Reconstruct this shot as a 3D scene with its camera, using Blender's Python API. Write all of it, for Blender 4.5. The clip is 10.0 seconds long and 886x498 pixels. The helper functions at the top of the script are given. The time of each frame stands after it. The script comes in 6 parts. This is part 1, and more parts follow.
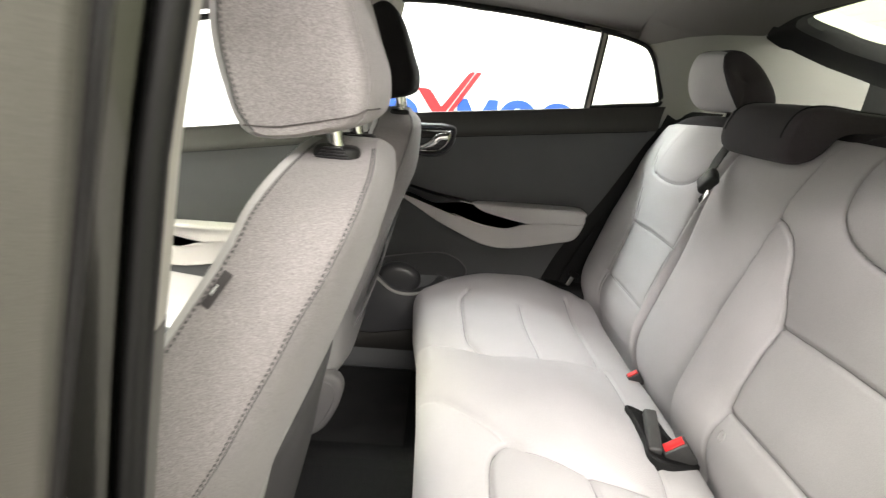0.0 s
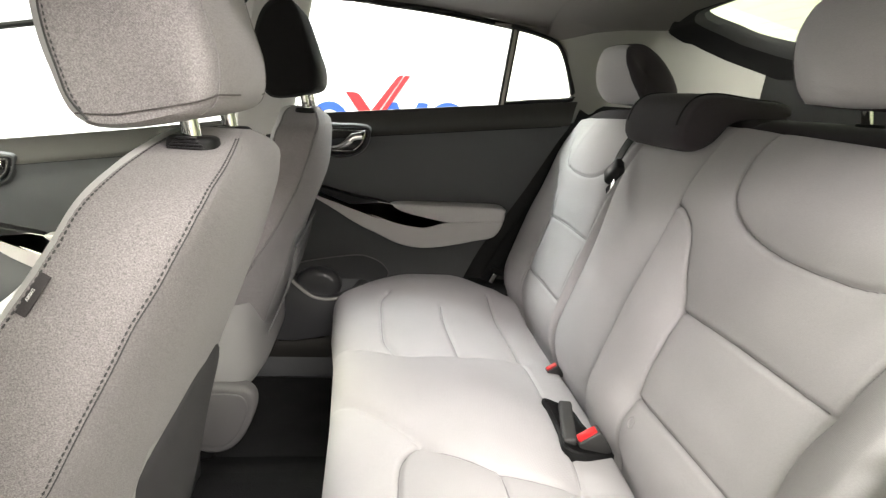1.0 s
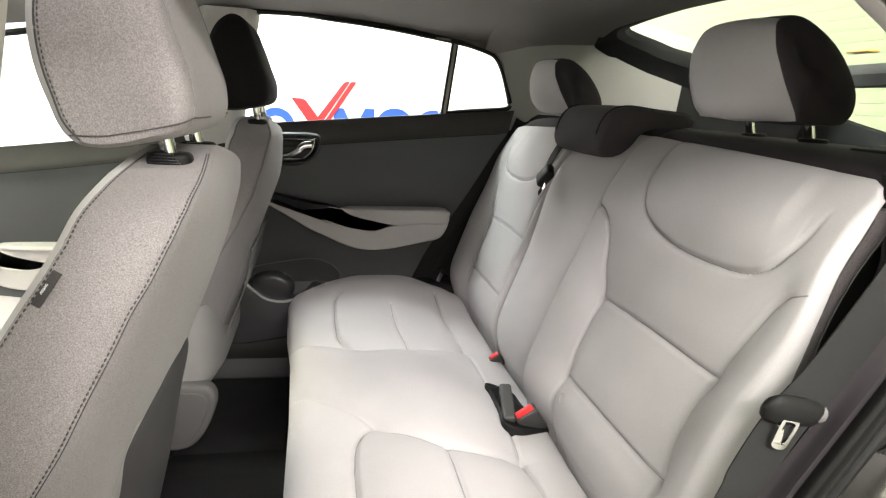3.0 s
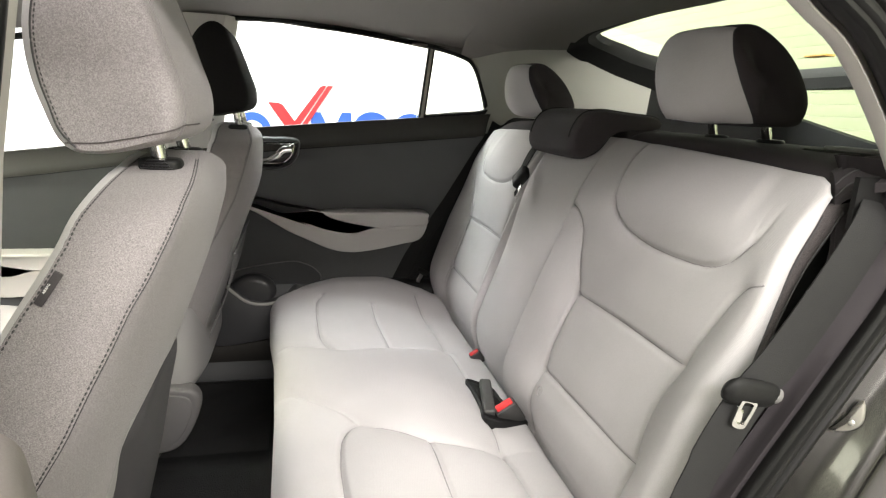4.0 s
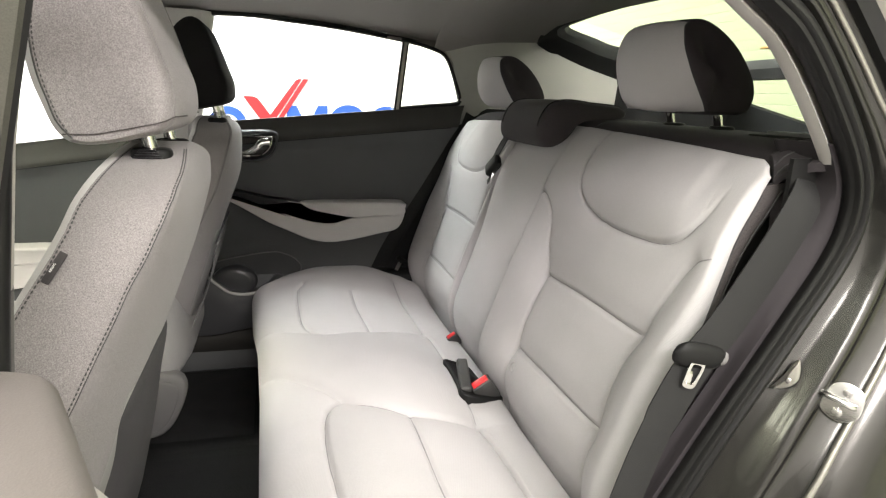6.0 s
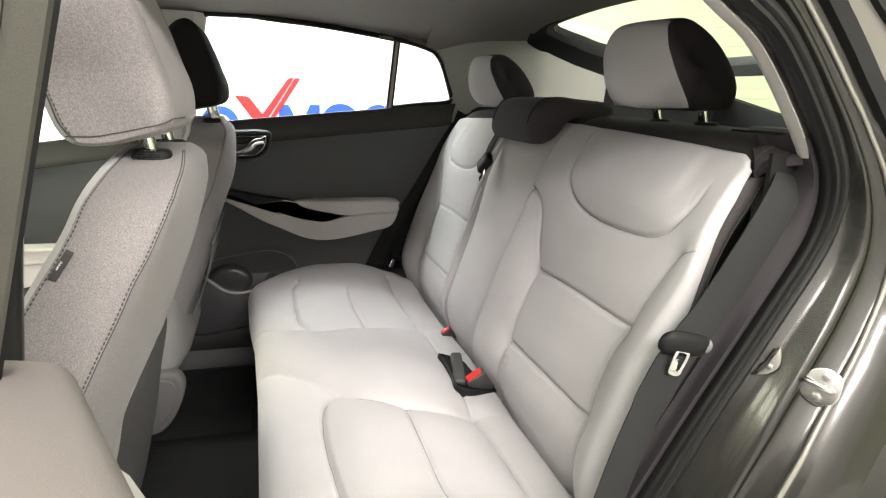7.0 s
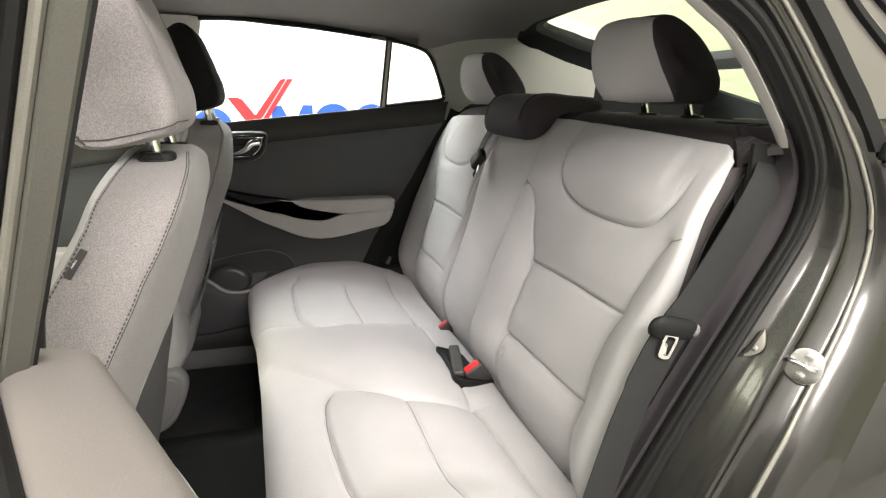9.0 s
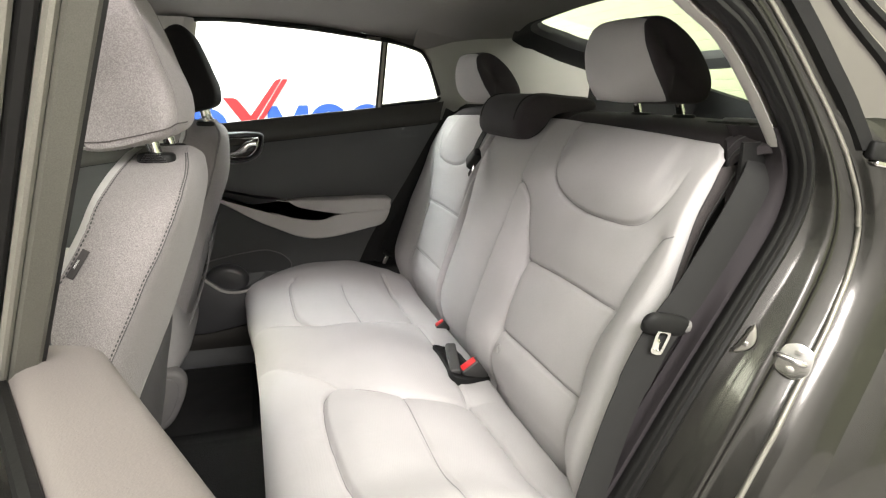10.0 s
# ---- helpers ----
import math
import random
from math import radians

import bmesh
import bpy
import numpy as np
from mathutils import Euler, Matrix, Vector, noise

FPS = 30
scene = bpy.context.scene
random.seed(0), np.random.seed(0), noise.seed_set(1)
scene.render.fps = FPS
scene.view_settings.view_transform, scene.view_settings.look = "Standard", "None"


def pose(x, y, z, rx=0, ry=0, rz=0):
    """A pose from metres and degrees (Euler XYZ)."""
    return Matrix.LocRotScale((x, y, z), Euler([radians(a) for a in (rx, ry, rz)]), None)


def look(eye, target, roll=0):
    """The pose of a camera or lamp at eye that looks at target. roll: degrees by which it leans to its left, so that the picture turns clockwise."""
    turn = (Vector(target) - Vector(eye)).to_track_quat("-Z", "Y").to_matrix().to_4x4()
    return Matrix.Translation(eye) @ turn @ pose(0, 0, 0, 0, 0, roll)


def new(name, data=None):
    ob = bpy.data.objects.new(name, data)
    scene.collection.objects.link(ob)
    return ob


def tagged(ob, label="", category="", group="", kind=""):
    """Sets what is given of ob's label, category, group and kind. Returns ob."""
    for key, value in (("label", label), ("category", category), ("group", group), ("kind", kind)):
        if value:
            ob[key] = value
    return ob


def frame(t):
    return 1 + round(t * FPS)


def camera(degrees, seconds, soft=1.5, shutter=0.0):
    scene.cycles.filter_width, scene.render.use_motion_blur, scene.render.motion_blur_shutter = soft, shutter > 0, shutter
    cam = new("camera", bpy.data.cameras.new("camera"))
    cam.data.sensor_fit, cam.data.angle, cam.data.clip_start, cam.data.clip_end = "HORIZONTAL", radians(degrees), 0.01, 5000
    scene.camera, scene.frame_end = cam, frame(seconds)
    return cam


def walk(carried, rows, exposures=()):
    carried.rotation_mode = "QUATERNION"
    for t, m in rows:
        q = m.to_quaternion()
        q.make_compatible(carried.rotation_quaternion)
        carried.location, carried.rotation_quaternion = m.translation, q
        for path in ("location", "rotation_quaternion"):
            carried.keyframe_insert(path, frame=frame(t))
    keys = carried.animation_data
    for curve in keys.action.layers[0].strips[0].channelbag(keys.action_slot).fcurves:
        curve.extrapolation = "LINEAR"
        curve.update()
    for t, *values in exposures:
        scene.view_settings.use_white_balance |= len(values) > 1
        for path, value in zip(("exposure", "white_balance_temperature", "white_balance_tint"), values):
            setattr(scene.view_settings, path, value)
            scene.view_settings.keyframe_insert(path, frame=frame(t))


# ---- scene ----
cam = camera(72.2, 10.0, soft=1.25, shutter=0.4)
PATH = [
    (0, (0.089, -0.97, 1.11), (0.129, 0.96, 0.587), 4.6),
    (0.5, (0.137, -0.938, 1.1), (0.257, 0.996, 0.601), 4.0),
    (1, (0.147, -0.95, 1.096), (0.377, 0.974, 0.602), 3.6),
    (1.5, (0.146, -0.972, 1.1), (0.447, 0.94, 0.595), 3.4),
    (2, (0.147, -0.996, 1.103), (0.482, 0.912, 0.608), 3.5),
    (2.5, (0.145, -1.023, 1.108), (0.504, 0.885, 0.626), 3.5),
    (4, (0.132, -1.076, 1.115), (0.591, 0.816, 0.655), 3.0),
    (4.5, (0.13, -1.093, 1.115), (0.613, 0.794, 0.66), 2.9),
    (5, (0.129, -1.099, 1.114), (0.632, 0.779, 0.648), 2.8),
    (5.5, (0.127, -1.114, 1.113), (0.644, 0.759, 0.638), 2.7),
    (7, (0.12, -1.15, 1.116), (0.665, 0.712, 0.63), 2.0),
    (7.5, (0.118, -1.159, 1.116), (0.675, 0.698, 0.625), 1.6),
    (8, (0.117, -1.167, 1.116), (0.678, 0.687, 0.619), 1.3),
    (8.5, (0.115, -1.173, 1.116), (0.676, 0.681, 0.62), 1.1),
    (9, (0.111, -1.176, 1.117), (0.67, 0.679, 0.625), 0.9),
    (9.5, (0.11, -1.182, 1.118), (0.673, 0.673, 0.625), 0.7),
    (10, (0.108, -1.187, 1.119), (0.679, 0.665, 0.625), 0.7),
]
walk(cam, [(t, look(eye, target, roll)) for t, eye, target, roll in PATH],
     [(0, 0.83), (1, 0.73), (2.5, 0.66), (4, 0.64), (5.5, 0.63), (10, 0.63)])

# ---- world and lights ----
world = bpy.data.worlds.new("world")
scene.world = world
world.use_nodes = True
world.node_tree.nodes["Background"].inputs[0].default_value = (0.9, 0.93, 1.0, 1)
world.node_tree.nodes["Background"].inputs[1].default_value = 0.10
scene.view_settings.exposure = 0.0


def panel_light(x, y, z, sx, sy, power, tint=(1.0, 0.97, 0.93)):
    data = bpy.data.lights.new("ceiling_light", "AREA")
    data.shape, data.size, data.size_y, data.energy, data.color = "RECTANGLE", sx, sy, power, tint
    lamp = new("ceiling_light", data)
    lamp.matrix_world = pose(x, y, z)
    return lamp


LIGHTS = [(0.8, -3.9, 3.1, 4.2, 0.9, 425), (0.5, -2.1, 3.1, 3.4, 0.3, 50), (-1.0, 2.5, 3.1, 4.5, 1.6, 240),
          (-0.2, 4.2, 3.1, 4.8, 0.5, 180), (2.1, 1.6, 3.1, 0.3, 4.0, 8), (-2.6, -0.6, 3.1, 0.6, 4.4, 120)]
TINTS = {0: (1.0, 0.945, 0.912), 1: (0.99, 1.0, 0.86), 2: (0.93, 1.0, 0.97), 5: (1.0, 1.0, 0.80)}
for number, spec in enumerate(LIGHTS):
    panel_light(*spec, TINTS.get(number, (1.0, 0.97, 0.93)))

# ---- materials ----
def nodes_of(name):
    m = bpy.data.materials.new(name)
    m.use_nodes = True
    return m, m.node_tree.nodes, m.node_tree.links, m.node_tree.nodes["Principled BSDF"]


def mat(name, color, rough=0.6, metal=0.0, grain=300.0, vary=0.12, bump=0.1, patch=6.0, patch_vary=0.08, coat=0.0, depth=0.001, spec=0.5):
    """A surface with fine grain, larger uneven patches and relief, in object space metres."""
    m, n, l, b = nodes_of(name)
    co = n.new("ShaderNodeTexCoord")
    fine, wide = n.new("ShaderNodeTexNoise"), n.new("ShaderNodeTexNoise")
    fine.inputs["Scale"].default_value, fine.inputs["Detail"].default_value = grain, 3
    wide.inputs["Scale"].default_value, wide.inputs["Detail"].default_value = patch, 4
    l.new(co.outputs["Object"], fine.inputs["Vector"])
    l.new(co.outputs["Object"], wide.inputs["Vector"])
    total = n.new("ShaderNodeMath")
    total.operation = "MULTIPLY_ADD"
    total.inputs[1].default_value, total.inputs[2].default_value = 2 * vary, 1 - vary
    l.new(fine.outputs["Fac"], total.inputs[0])
    second = n.new("ShaderNodeMath")
    second.operation = "MULTIPLY_ADD"
    second.inputs[1].default_value, second.inputs[2].default_value = 2 * patch_vary, 1 - patch_vary
    l.new(wide.outputs["Fac"], second.inputs[0])
    both = n.new("ShaderNodeMath")
    both.operation = "MULTIPLY"
    l.new(total.outputs[0], both.inputs[0])
    l.new(second.outputs[0], both.inputs[1])
    mix = n.new("ShaderNodeMix")
    mix.data_type, mix.blend_type = "RGBA", "MULTIPLY"
    mix.inputs["Factor"].default_value = 1
    mix.inputs["A"].default_value = (*color, 1)
    l.new(both.outputs[0], mix.inputs["B"])
    l.new(mix.outputs["Result"], b.inputs["Base Color"])
    b.inputs["Roughness"].default_value, b.inputs["Metallic"].default_value = rough, metal
    b.inputs["Specular IOR Level"].default_value = spec
    if coat:
        b.inputs["Coat Weight"].default_value, b.inputs["Coat Roughness"].default_value = coat, 0.05
    if bump:
        bp = n.new("ShaderNodeBump")
        bp.inputs["Strength"].default_value, bp.inputs["Distance"].default_value = bump, depth
        l.new(fine.outputs["Fac"], bp.inputs["Height"])
        l.new(bp.outputs["Normal"], b.inputs["Normal"])
    return m


def woven(name, color, pitch=0.0016, speckle=0.25, bump=0.35, rough=0.9, sheen=0.25, spec=0.3):
    """Car upholstery: a twill weave with a heathered yarn."""
    m, n, l, b = nodes_of(name)
    co = n.new("ShaderNodeTexCoord")
    waves = []
    for turn in ((0.6, 0.3, 0.9), (-0.5, 0.9, -0.3)):
        mp = n.new("ShaderNodeMapping")
        mp.inputs["Rotation"].default_value = turn
        w = n.new("ShaderNodeTexWave")
        w.inputs["Scale"].default_value, w.inputs["Distortion"].default_value = 0.314 / pitch, 0.6
        l.new(co.outputs["Object"], mp.inputs["Vector"])
        l.new(mp.outputs["Vector"], w.inputs["Vector"])
        waves.append(w)
    weave = n.new("ShaderNodeMath")
    weave.operation = "MULTIPLY"
    l.new(waves[0].outputs["Fac"], weave.inputs[0])
    l.new(waves[1].outputs["Fac"], weave.inputs[1])
    yarn, wide = n.new("ShaderNodeTexNoise"), n.new("ShaderNodeTexNoise")
    yarn.inputs["Scale"].default_value, yarn.inputs["Detail"].default_value = 1050, 2
    wide.inputs["Scale"].default_value, wide.inputs["Detail"].default_value = 9, 3
    l.new(co.outputs["Object"], yarn.inputs["Vector"])
    l.new(co.outputs["Object"], wide.inputs["Vector"])
    ramp = n.new("ShaderNodeMapRange")
    ramp.inputs["From Min"].default_value, ramp.inputs["From Max"].default_value = 0.3, 0.7
    ramp.inputs["To Min"].default_value, ramp.inputs["To Max"].default_value = 1 - speckle, 1 + speckle
    l.new(yarn.outputs["Fac"], ramp.inputs["Value"])
    big = n.new("ShaderNodeMapRange")
    big.inputs["To Min"].default_value, big.inputs["To Max"].default_value = 0.92, 1.08
    l.new(wide.outputs["Fac"], big.inputs["Value"])
    both = n.new("ShaderNodeMath")
    both.operation = "MULTIPLY"
    l.new(ramp.outputs["Result"], both.inputs[0])
    l.new(big.outputs["Result"], both.inputs[1])
    mix = n.new("ShaderNodeMix")
    mix.data_type, mix.blend_type = "RGBA", "MULTIPLY"
    mix.inputs["Factor"].default_value, mix.inputs["A"].default_value = 1, (*color, 1)
    l.new(both.outputs[0], mix.inputs["B"])
    l.new(mix.outputs["Result"], b.inputs["Base Color"])
    bp = n.new("ShaderNodeBump")
    bp.inputs["Strength"].default_value, bp.inputs["Distance"].default_value = bump, 0.0006
    l.new(weave.outputs[0], bp.inputs["Height"])
    l.new(bp.outputs["Normal"], b.inputs["Normal"])
    b.inputs["Roughness"].default_value = rough
    b.inputs["Sheen Weight"].default_value = sheen
    b.inputs["Specular IOR Level"].default_value = spec
    return m


def clear(name, tint=(1, 1, 1), rough=0.0):
    m, n, l, b = nodes_of(name)
    b.inputs["Base Color"].default_value = (*tint, 1)
    b.inputs["Transmission Weight"].default_value, b.inputs["Roughness"].default_value, b.inputs["IOR"].default_value = 1, rough, 1.02
    return m


SEAT = woven("seat_fabric_light_grey", (0.452, 0.436, 0.441), 0.0014, 0.08, 0.25, 0.9, 0.08)
HEATHER = woven("seat_fabric_heather_grey", (0.222, 0.203, 0.208), 0.0011, 0.33, 0.15, 0.9, 0.12)
BACKCLOTH = woven("seat_back_vinyl_grey", (0.205, 0.189, 0.196), 0.0014, 0.30, 0.25, 0.85, 0.1)
SHIELDDARK = mat("seat_lower_shield_plastic", (0.040, 0.038, 0.041), 0.7, grain=700, vary=0.1, bump=0.2, spec=0.25)
SHIELD = mat("seat_back_shield_plastic", (0.25, 0.242, 0.243), 0.55, grain=700, vary=0.08, bump=0.15)
DARKCLOTH = woven("seat_fabric_charcoal", (0.040, 0.035, 0.038), 0.0018, 0.15, 0.35, 0.9, 0.04, 0.2)
# near-black cloth that carries the shade on the passenger head restraint
SHADECLOTH = woven("head_restraint_shaded_cloth", (0.008, 0.0073, 0.0073), 0.0018, 0.12, 0.3, 0.9, 0.02, 0.15)
LINING = mat("headliner_grey_felt", (0.19, 0.176, 0.170), 0.95, grain=900, vary=0.12, bump=0.3, patch=3)
PILLAR = mat("pillar_trim_grey_plastic", (0.43, 0.41, 0.395), 0.7, grain=700, vary=0.05, bump=0.15)
GLASSRIM = mat("glass_rim_dark_grey_plastic", (0.035, 0.036, 0.035), 0.5, grain=600, vary=0.1, bump=0.1)
PILLARGREY = mat("rear_pillar_trim_grey", (0.31, 0.305, 0.285), 0.75, grain=700, vary=0.05, bump=0.15)
TRIM = mat("door_trim_charcoal_plastic", (0.040, 0.041, 0.042), 0.45, grain=800, vary=0.15, bump=0.3, spec=0.35)
TRIMSOFT = mat("door_trim_soft_charcoal", (0.066, 0.068, 0.069), 0.62, grain=900, vary=0.15, bump=0.3, spec=0.35)
GLOSSTRIM = mat("pocket_trim_glossy_charcoal", (0.045, 0.045, 0.047), 0.3, grain=800, vary=0.12, bump=0.12, spec=0.5)
TRIMGREY = mat("lower_trim_grey_plastic", (0.13, 0.125, 0.125), 0.6, grain=800, vary=0.1, bump=0.25)
LEDGETOP = mat("door_ledge_warm_charcoal", (0.036, 0.034, 0.031), 0.7, grain=900, vary=0.15, bump=0.3, spec=0.2)
JAMBTRIM = mat("jamb_trim_charcoal", (0.029, 0.0255, 0.028), 0.65, grain=800, vary=0.12, bump=0.25, spec=0.12)
PALE = mat("armrest_pale_grey", (0.46, 0.44, 0.425), 0.6, grain=800, vary=0.06, bump=0.15)
GLOSSBLACK = mat("gloss_black_plastic", (0.014, 0.013, 0.015), 0.28, grain=200, vary=0.1, bump=0, spec=0.35)
MATTEBLACK = mat("matte_black_plastic", (0.007, 0.007, 0.007), 0.6, grain=600, vary=0.2, bump=0.2, spec=0.25)
RUBBER = mat("door_seal_rubber", (0.007, 0.0068, 0.0068), 0.45, grain=400, vary=0.2, bump=0.1, spec=0.25)
CARPET = mat("black_carpet", (0.012, 0.012, 0.0125), 1.0, grain=420, vary=0.5, bump=0.9, depth=0.004, spec=0.15)
MATLINE = mat("floor_mat_black", (0.022, 0.022, 0.022), 0.9, grain=500, vary=0.4, bump=0.7, depth=0.003, spec=0.15)
CHROME = mat("satin_chrome", (0.58, 0.57, 0.56), 0.10, 1.0, grain=300, vary=0.05, bump=0)
STEEL = mat("zinc_steel", (0.62, 0.61, 0.60), 0.25, 1.0, grain=250, vary=0.1, bump=0.05)
PAINT = mat("dark_grey_metallic_paint", (0.037, 0.036, 0.033), 0.25, 0.75, grain=2500, vary=0.35, bump=0, patch=3, patch_vary=0.08, coat=0.3)
FRAMEPAINT = mat("satin_grey_frame", (0.095, 0.092, 0.080), 0.36, 0.4, grain=1800, vary=0.35, bump=0.1)
LEDGE = mat("window_ledge_warm_grey", (0.174, 0.154, 0.148), 0.6, grain=900, vary=0.10, bump=0.2)
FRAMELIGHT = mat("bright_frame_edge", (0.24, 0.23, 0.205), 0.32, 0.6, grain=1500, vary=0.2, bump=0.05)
QGLASS = mat("grey_privacy_glass", (0.11, 0.102, 0.095), 0.2, 0.0, grain=30, vary=0.05, bump=0)
WEBBING = mat("seat_belt_webbing", (0.015, 0.015, 0.015), 0.75, grain=900, vary=0.25, bump=0.5, spec=0.25)
BUCKLE = mat("buckle_dark_grey_plastic", (0.045, 0.044, 0.043), 0.5, grain=600, vary=0.15, bump=0.15)
RED = mat("red_buckle_button", (0.62, 0.012, 0.015), 0.35, grain=300, vary=0.05, bump=0)
THREAD = mat("dark_stitching", (0.05, 0.048, 0.05), 0.8, grain=900, vary=0.2, bump=0)
PALETHREAD = mat("pale_stitching", (0.40, 0.385, 0.38), 0.8, grain=900, vary=0.1, bump=0)
LABEL = mat("black_label_cloth", (0.045, 0.040, 0.043), 0.8, grain=900, vary=0.2, bump=0.2)
INK = mat("white_label_print", (0.7, 0.7, 0.7), 0.7, grain=900, vary=0.05, bump=0)
GLASS = clear("window_glass", (1, 1, 1))
CREAMGLASS = clear("warm_tinted_glass", (1.0, 0.99, 0.90))
GREENGLASS = clear("green_tinted_glass", (0.93, 0.97, 0.86))
SEAMLINE = mat("sewn_seam_shadow_grey", (0.27, 0.258, 0.264), 0.9, grain=900, vary=0.15, bump=0)
SIDECLOTH = woven("seat_side_heather_charcoal", (0.075, 0.066, 0.066), 0.0014, 0.45, 0.4, 0.9, 0.05, 0.2)
NETGREY = mat("net_pocket_grey_elastic", (0.10, 0.098, 0.10), 0.8, grain=900, vary=0.2, bump=0)
WALLWHITE = mat("white_wall_paint", (0.86, 0.86, 0.85), 0.8, grain=120, vary=0.02, bump=0.05, patch=1, patch_vary=0.03)
WALLGREY = mat("light_grey_wall_paint", (0.42, 0.415, 0.40), 0.8, grain=120, vary=0.04, bump=0.05, patch=1, patch_vary=0.06)
BELTBLACK = mat("black_belt_webbing", (0.014, 0.014, 0.015), 0.8, grain=900, vary=0.25, bump=0.4, spec=0.2)
CREAM = mat("cream_shutter_paint", (0.31, 0.335, 0.222), 0.6, grain=60, vary=0.03, bump=0.05, patch=1)
CEILGREY = mat("grey_ceiling_board", (0.30, 0.295, 0.285), 0.85, grain=90, vary=0.05, bump=0.05, patch=1, patch_vary=0.06)
CONCRETE = mat("sealed_concrete", (0.38, 0.37, 0.355), 0.45, grain=40, vary=0.15, bump=0.05, patch=0.8, patch_vary=0.15)
LOGORED = mat("logo_red", (0.40, 0.008, 0.012), 0.5, grain=50, vary=0.03, bump=0)
LOGOBLUE = mat("logo_blue", (0.010, 0.062, 0.34), 0.5, grain=50, vary=0.03, bump=0)
MIRROR = mat("mirror_glass", (0.9, 0.9, 0.9), 0.02, 1.0, grain=10, vary=0.01, bump=0)
AMBER = mat("amber_plastic", (0.45, 0.26, 0.06), 0.4, grain=200, vary=0.1, bump=0)

# ---- shape helpers ----
def link(name, verts, faces, material, parent=None, label="", sharp=40):
    me = bpy.data.meshes.new(name)
    me.from_pydata([tuple(float(c) for c in v) for v in verts], [], faces)
    mats = material if isinstance(material, (list, tuple)) else [material]
    for m in mats:
        me.materials.append(m)
    bm = bmesh.new()
    bm.from_mesh(me)
    bmesh.ops.recalc_face_normals(bm, faces=bm.faces)
    bm.to_mesh(me)
    bm.free()
    me.shade_smooth()
    me.set_sharp_from_angle(angle=radians(sharp))
    ob = new(name, me)
    if parent is not None:
        ob.parent = parent
    return tagged(ob, label)


def thing(name, label, category, group="", kind=""):
    return tagged(new(name), label, category, group, kind)


def curve(points, count):
    """count points, evenly spaced, on a smooth line through the given ones."""
    p = [np.array(q, float) for q in points]
    p = [2 * p[0] - p[1], *p, 2 * p[-1] - p[-2]]
    out = []
    for i in range(1, len(p) - 2):
        for k in range(24):
            s = k / 24
            out.append(0.5 * (2 * p[i] + (p[i + 1] - p[i - 1]) * s + (2 * p[i - 1] - 5 * p[i] + 4 * p[i + 1] - p[i + 2]) * s * s
                              + (3 * p[i] - p[i - 1] - 3 * p[i + 1] + p[i + 2]) * s ** 3))
    out.append(p[-2])
    out = np.array(out)
    d = np.concatenate([[0], np.cumsum(np.linalg.norm(np.diff(out, axis=0), axis=1))])
    s = np.linspace(0, d[-1], count)
    return np.stack([np.interp(s, d, out[:, k]) for k in range(out.shape[1])], 1)


def ring_curve(points, count):
    """A closed smooth line through the points."""
    p = list(points)
    c = curve(p[-2:] + p + p[:3], 40 * len(p) + 160)
    a = np.argmin(np.linalg.norm(c - np.array(p[0], float), axis=1)[: len(c) // 2])
    b = len(c) // 2 + np.argmin(np.linalg.norm(c - np.array(p[0], float), axis=1)[len(c) // 2:])
    c = c[a:b + 1]
    d = np.concatenate([[0], np.cumsum(np.linalg.norm(np.diff(c, axis=0), axis=1))])
    s = np.linspace(0, d[-1], count + 1)[:-1]
    return np.stack([np.interp(s, d, c[:, k]) for k in range(c.shape[1])], 1)


def ring_fixed(points, per=8):
    """A closed smooth line with the same number of steps between each two points."""
    p = [np.array(q, float) for q in points]
    n, out = len(p), []
    for i in range(n):
        a, b, c, d = p[i - 1], p[i], p[(i + 1) % n], p[(i + 2) % n]
        for k in range(per):
            s = k / per
            out.append(0.5 * (2 * b + (c - a) * s + (2 * a - 5 * b + 4 * c - d) * s * s + (3 * b - a - 3 * c + d) * s ** 3))
    return out


def loft(rings, caps=True, closed=True):
    """Verts and faces through rings of equal length."""
    n = len(rings[0])
    verts = [v for r in rings for v in r]
    faces = []
    for i in range(len(rings) - 1):
        for j in range(n if closed else n - 1):
            k = (j + 1) % n
            faces.append((i * n + j, i * n + k, (i + 1) * n + k, (i + 1) * n + j))
    if caps:
        for base in (0, (len(rings) - 1) * n):
            faces.append(tuple(range(base, base + n)))
    return verts, faces


def tube(points, radius, sides=10, flat=1.0, up=(0, 0, 1)):
    """A round (or flattened) bar along points; radius may be a list."""
    p = [np.array(q, float) for q in points]
    rings = []
    for i, q in enumerate(p):
        d = p[min(i + 1, len(p) - 1)] - p[max(i - 1, 0)]
        d = d / (np.linalg.norm(d) + 1e-12)
        a = np.cross(d, np.array(up, float))
        if np.linalg.norm(a) < 1e-3:
            a = np.cross(d, np.array((1.0, 0.2, 0)))
        a /= np.linalg.norm(a)
        b = np.cross(a, d)
        r = radius[i] if isinstance(radius, (list, tuple, np.ndarray)) else radius
        rings.append([q + r * (math.cos(t) * a + flat * math.sin(t) * b) for t in np.linspace(0, 2 * math.pi, sides, endpoint=False)])
    return loft(rings)


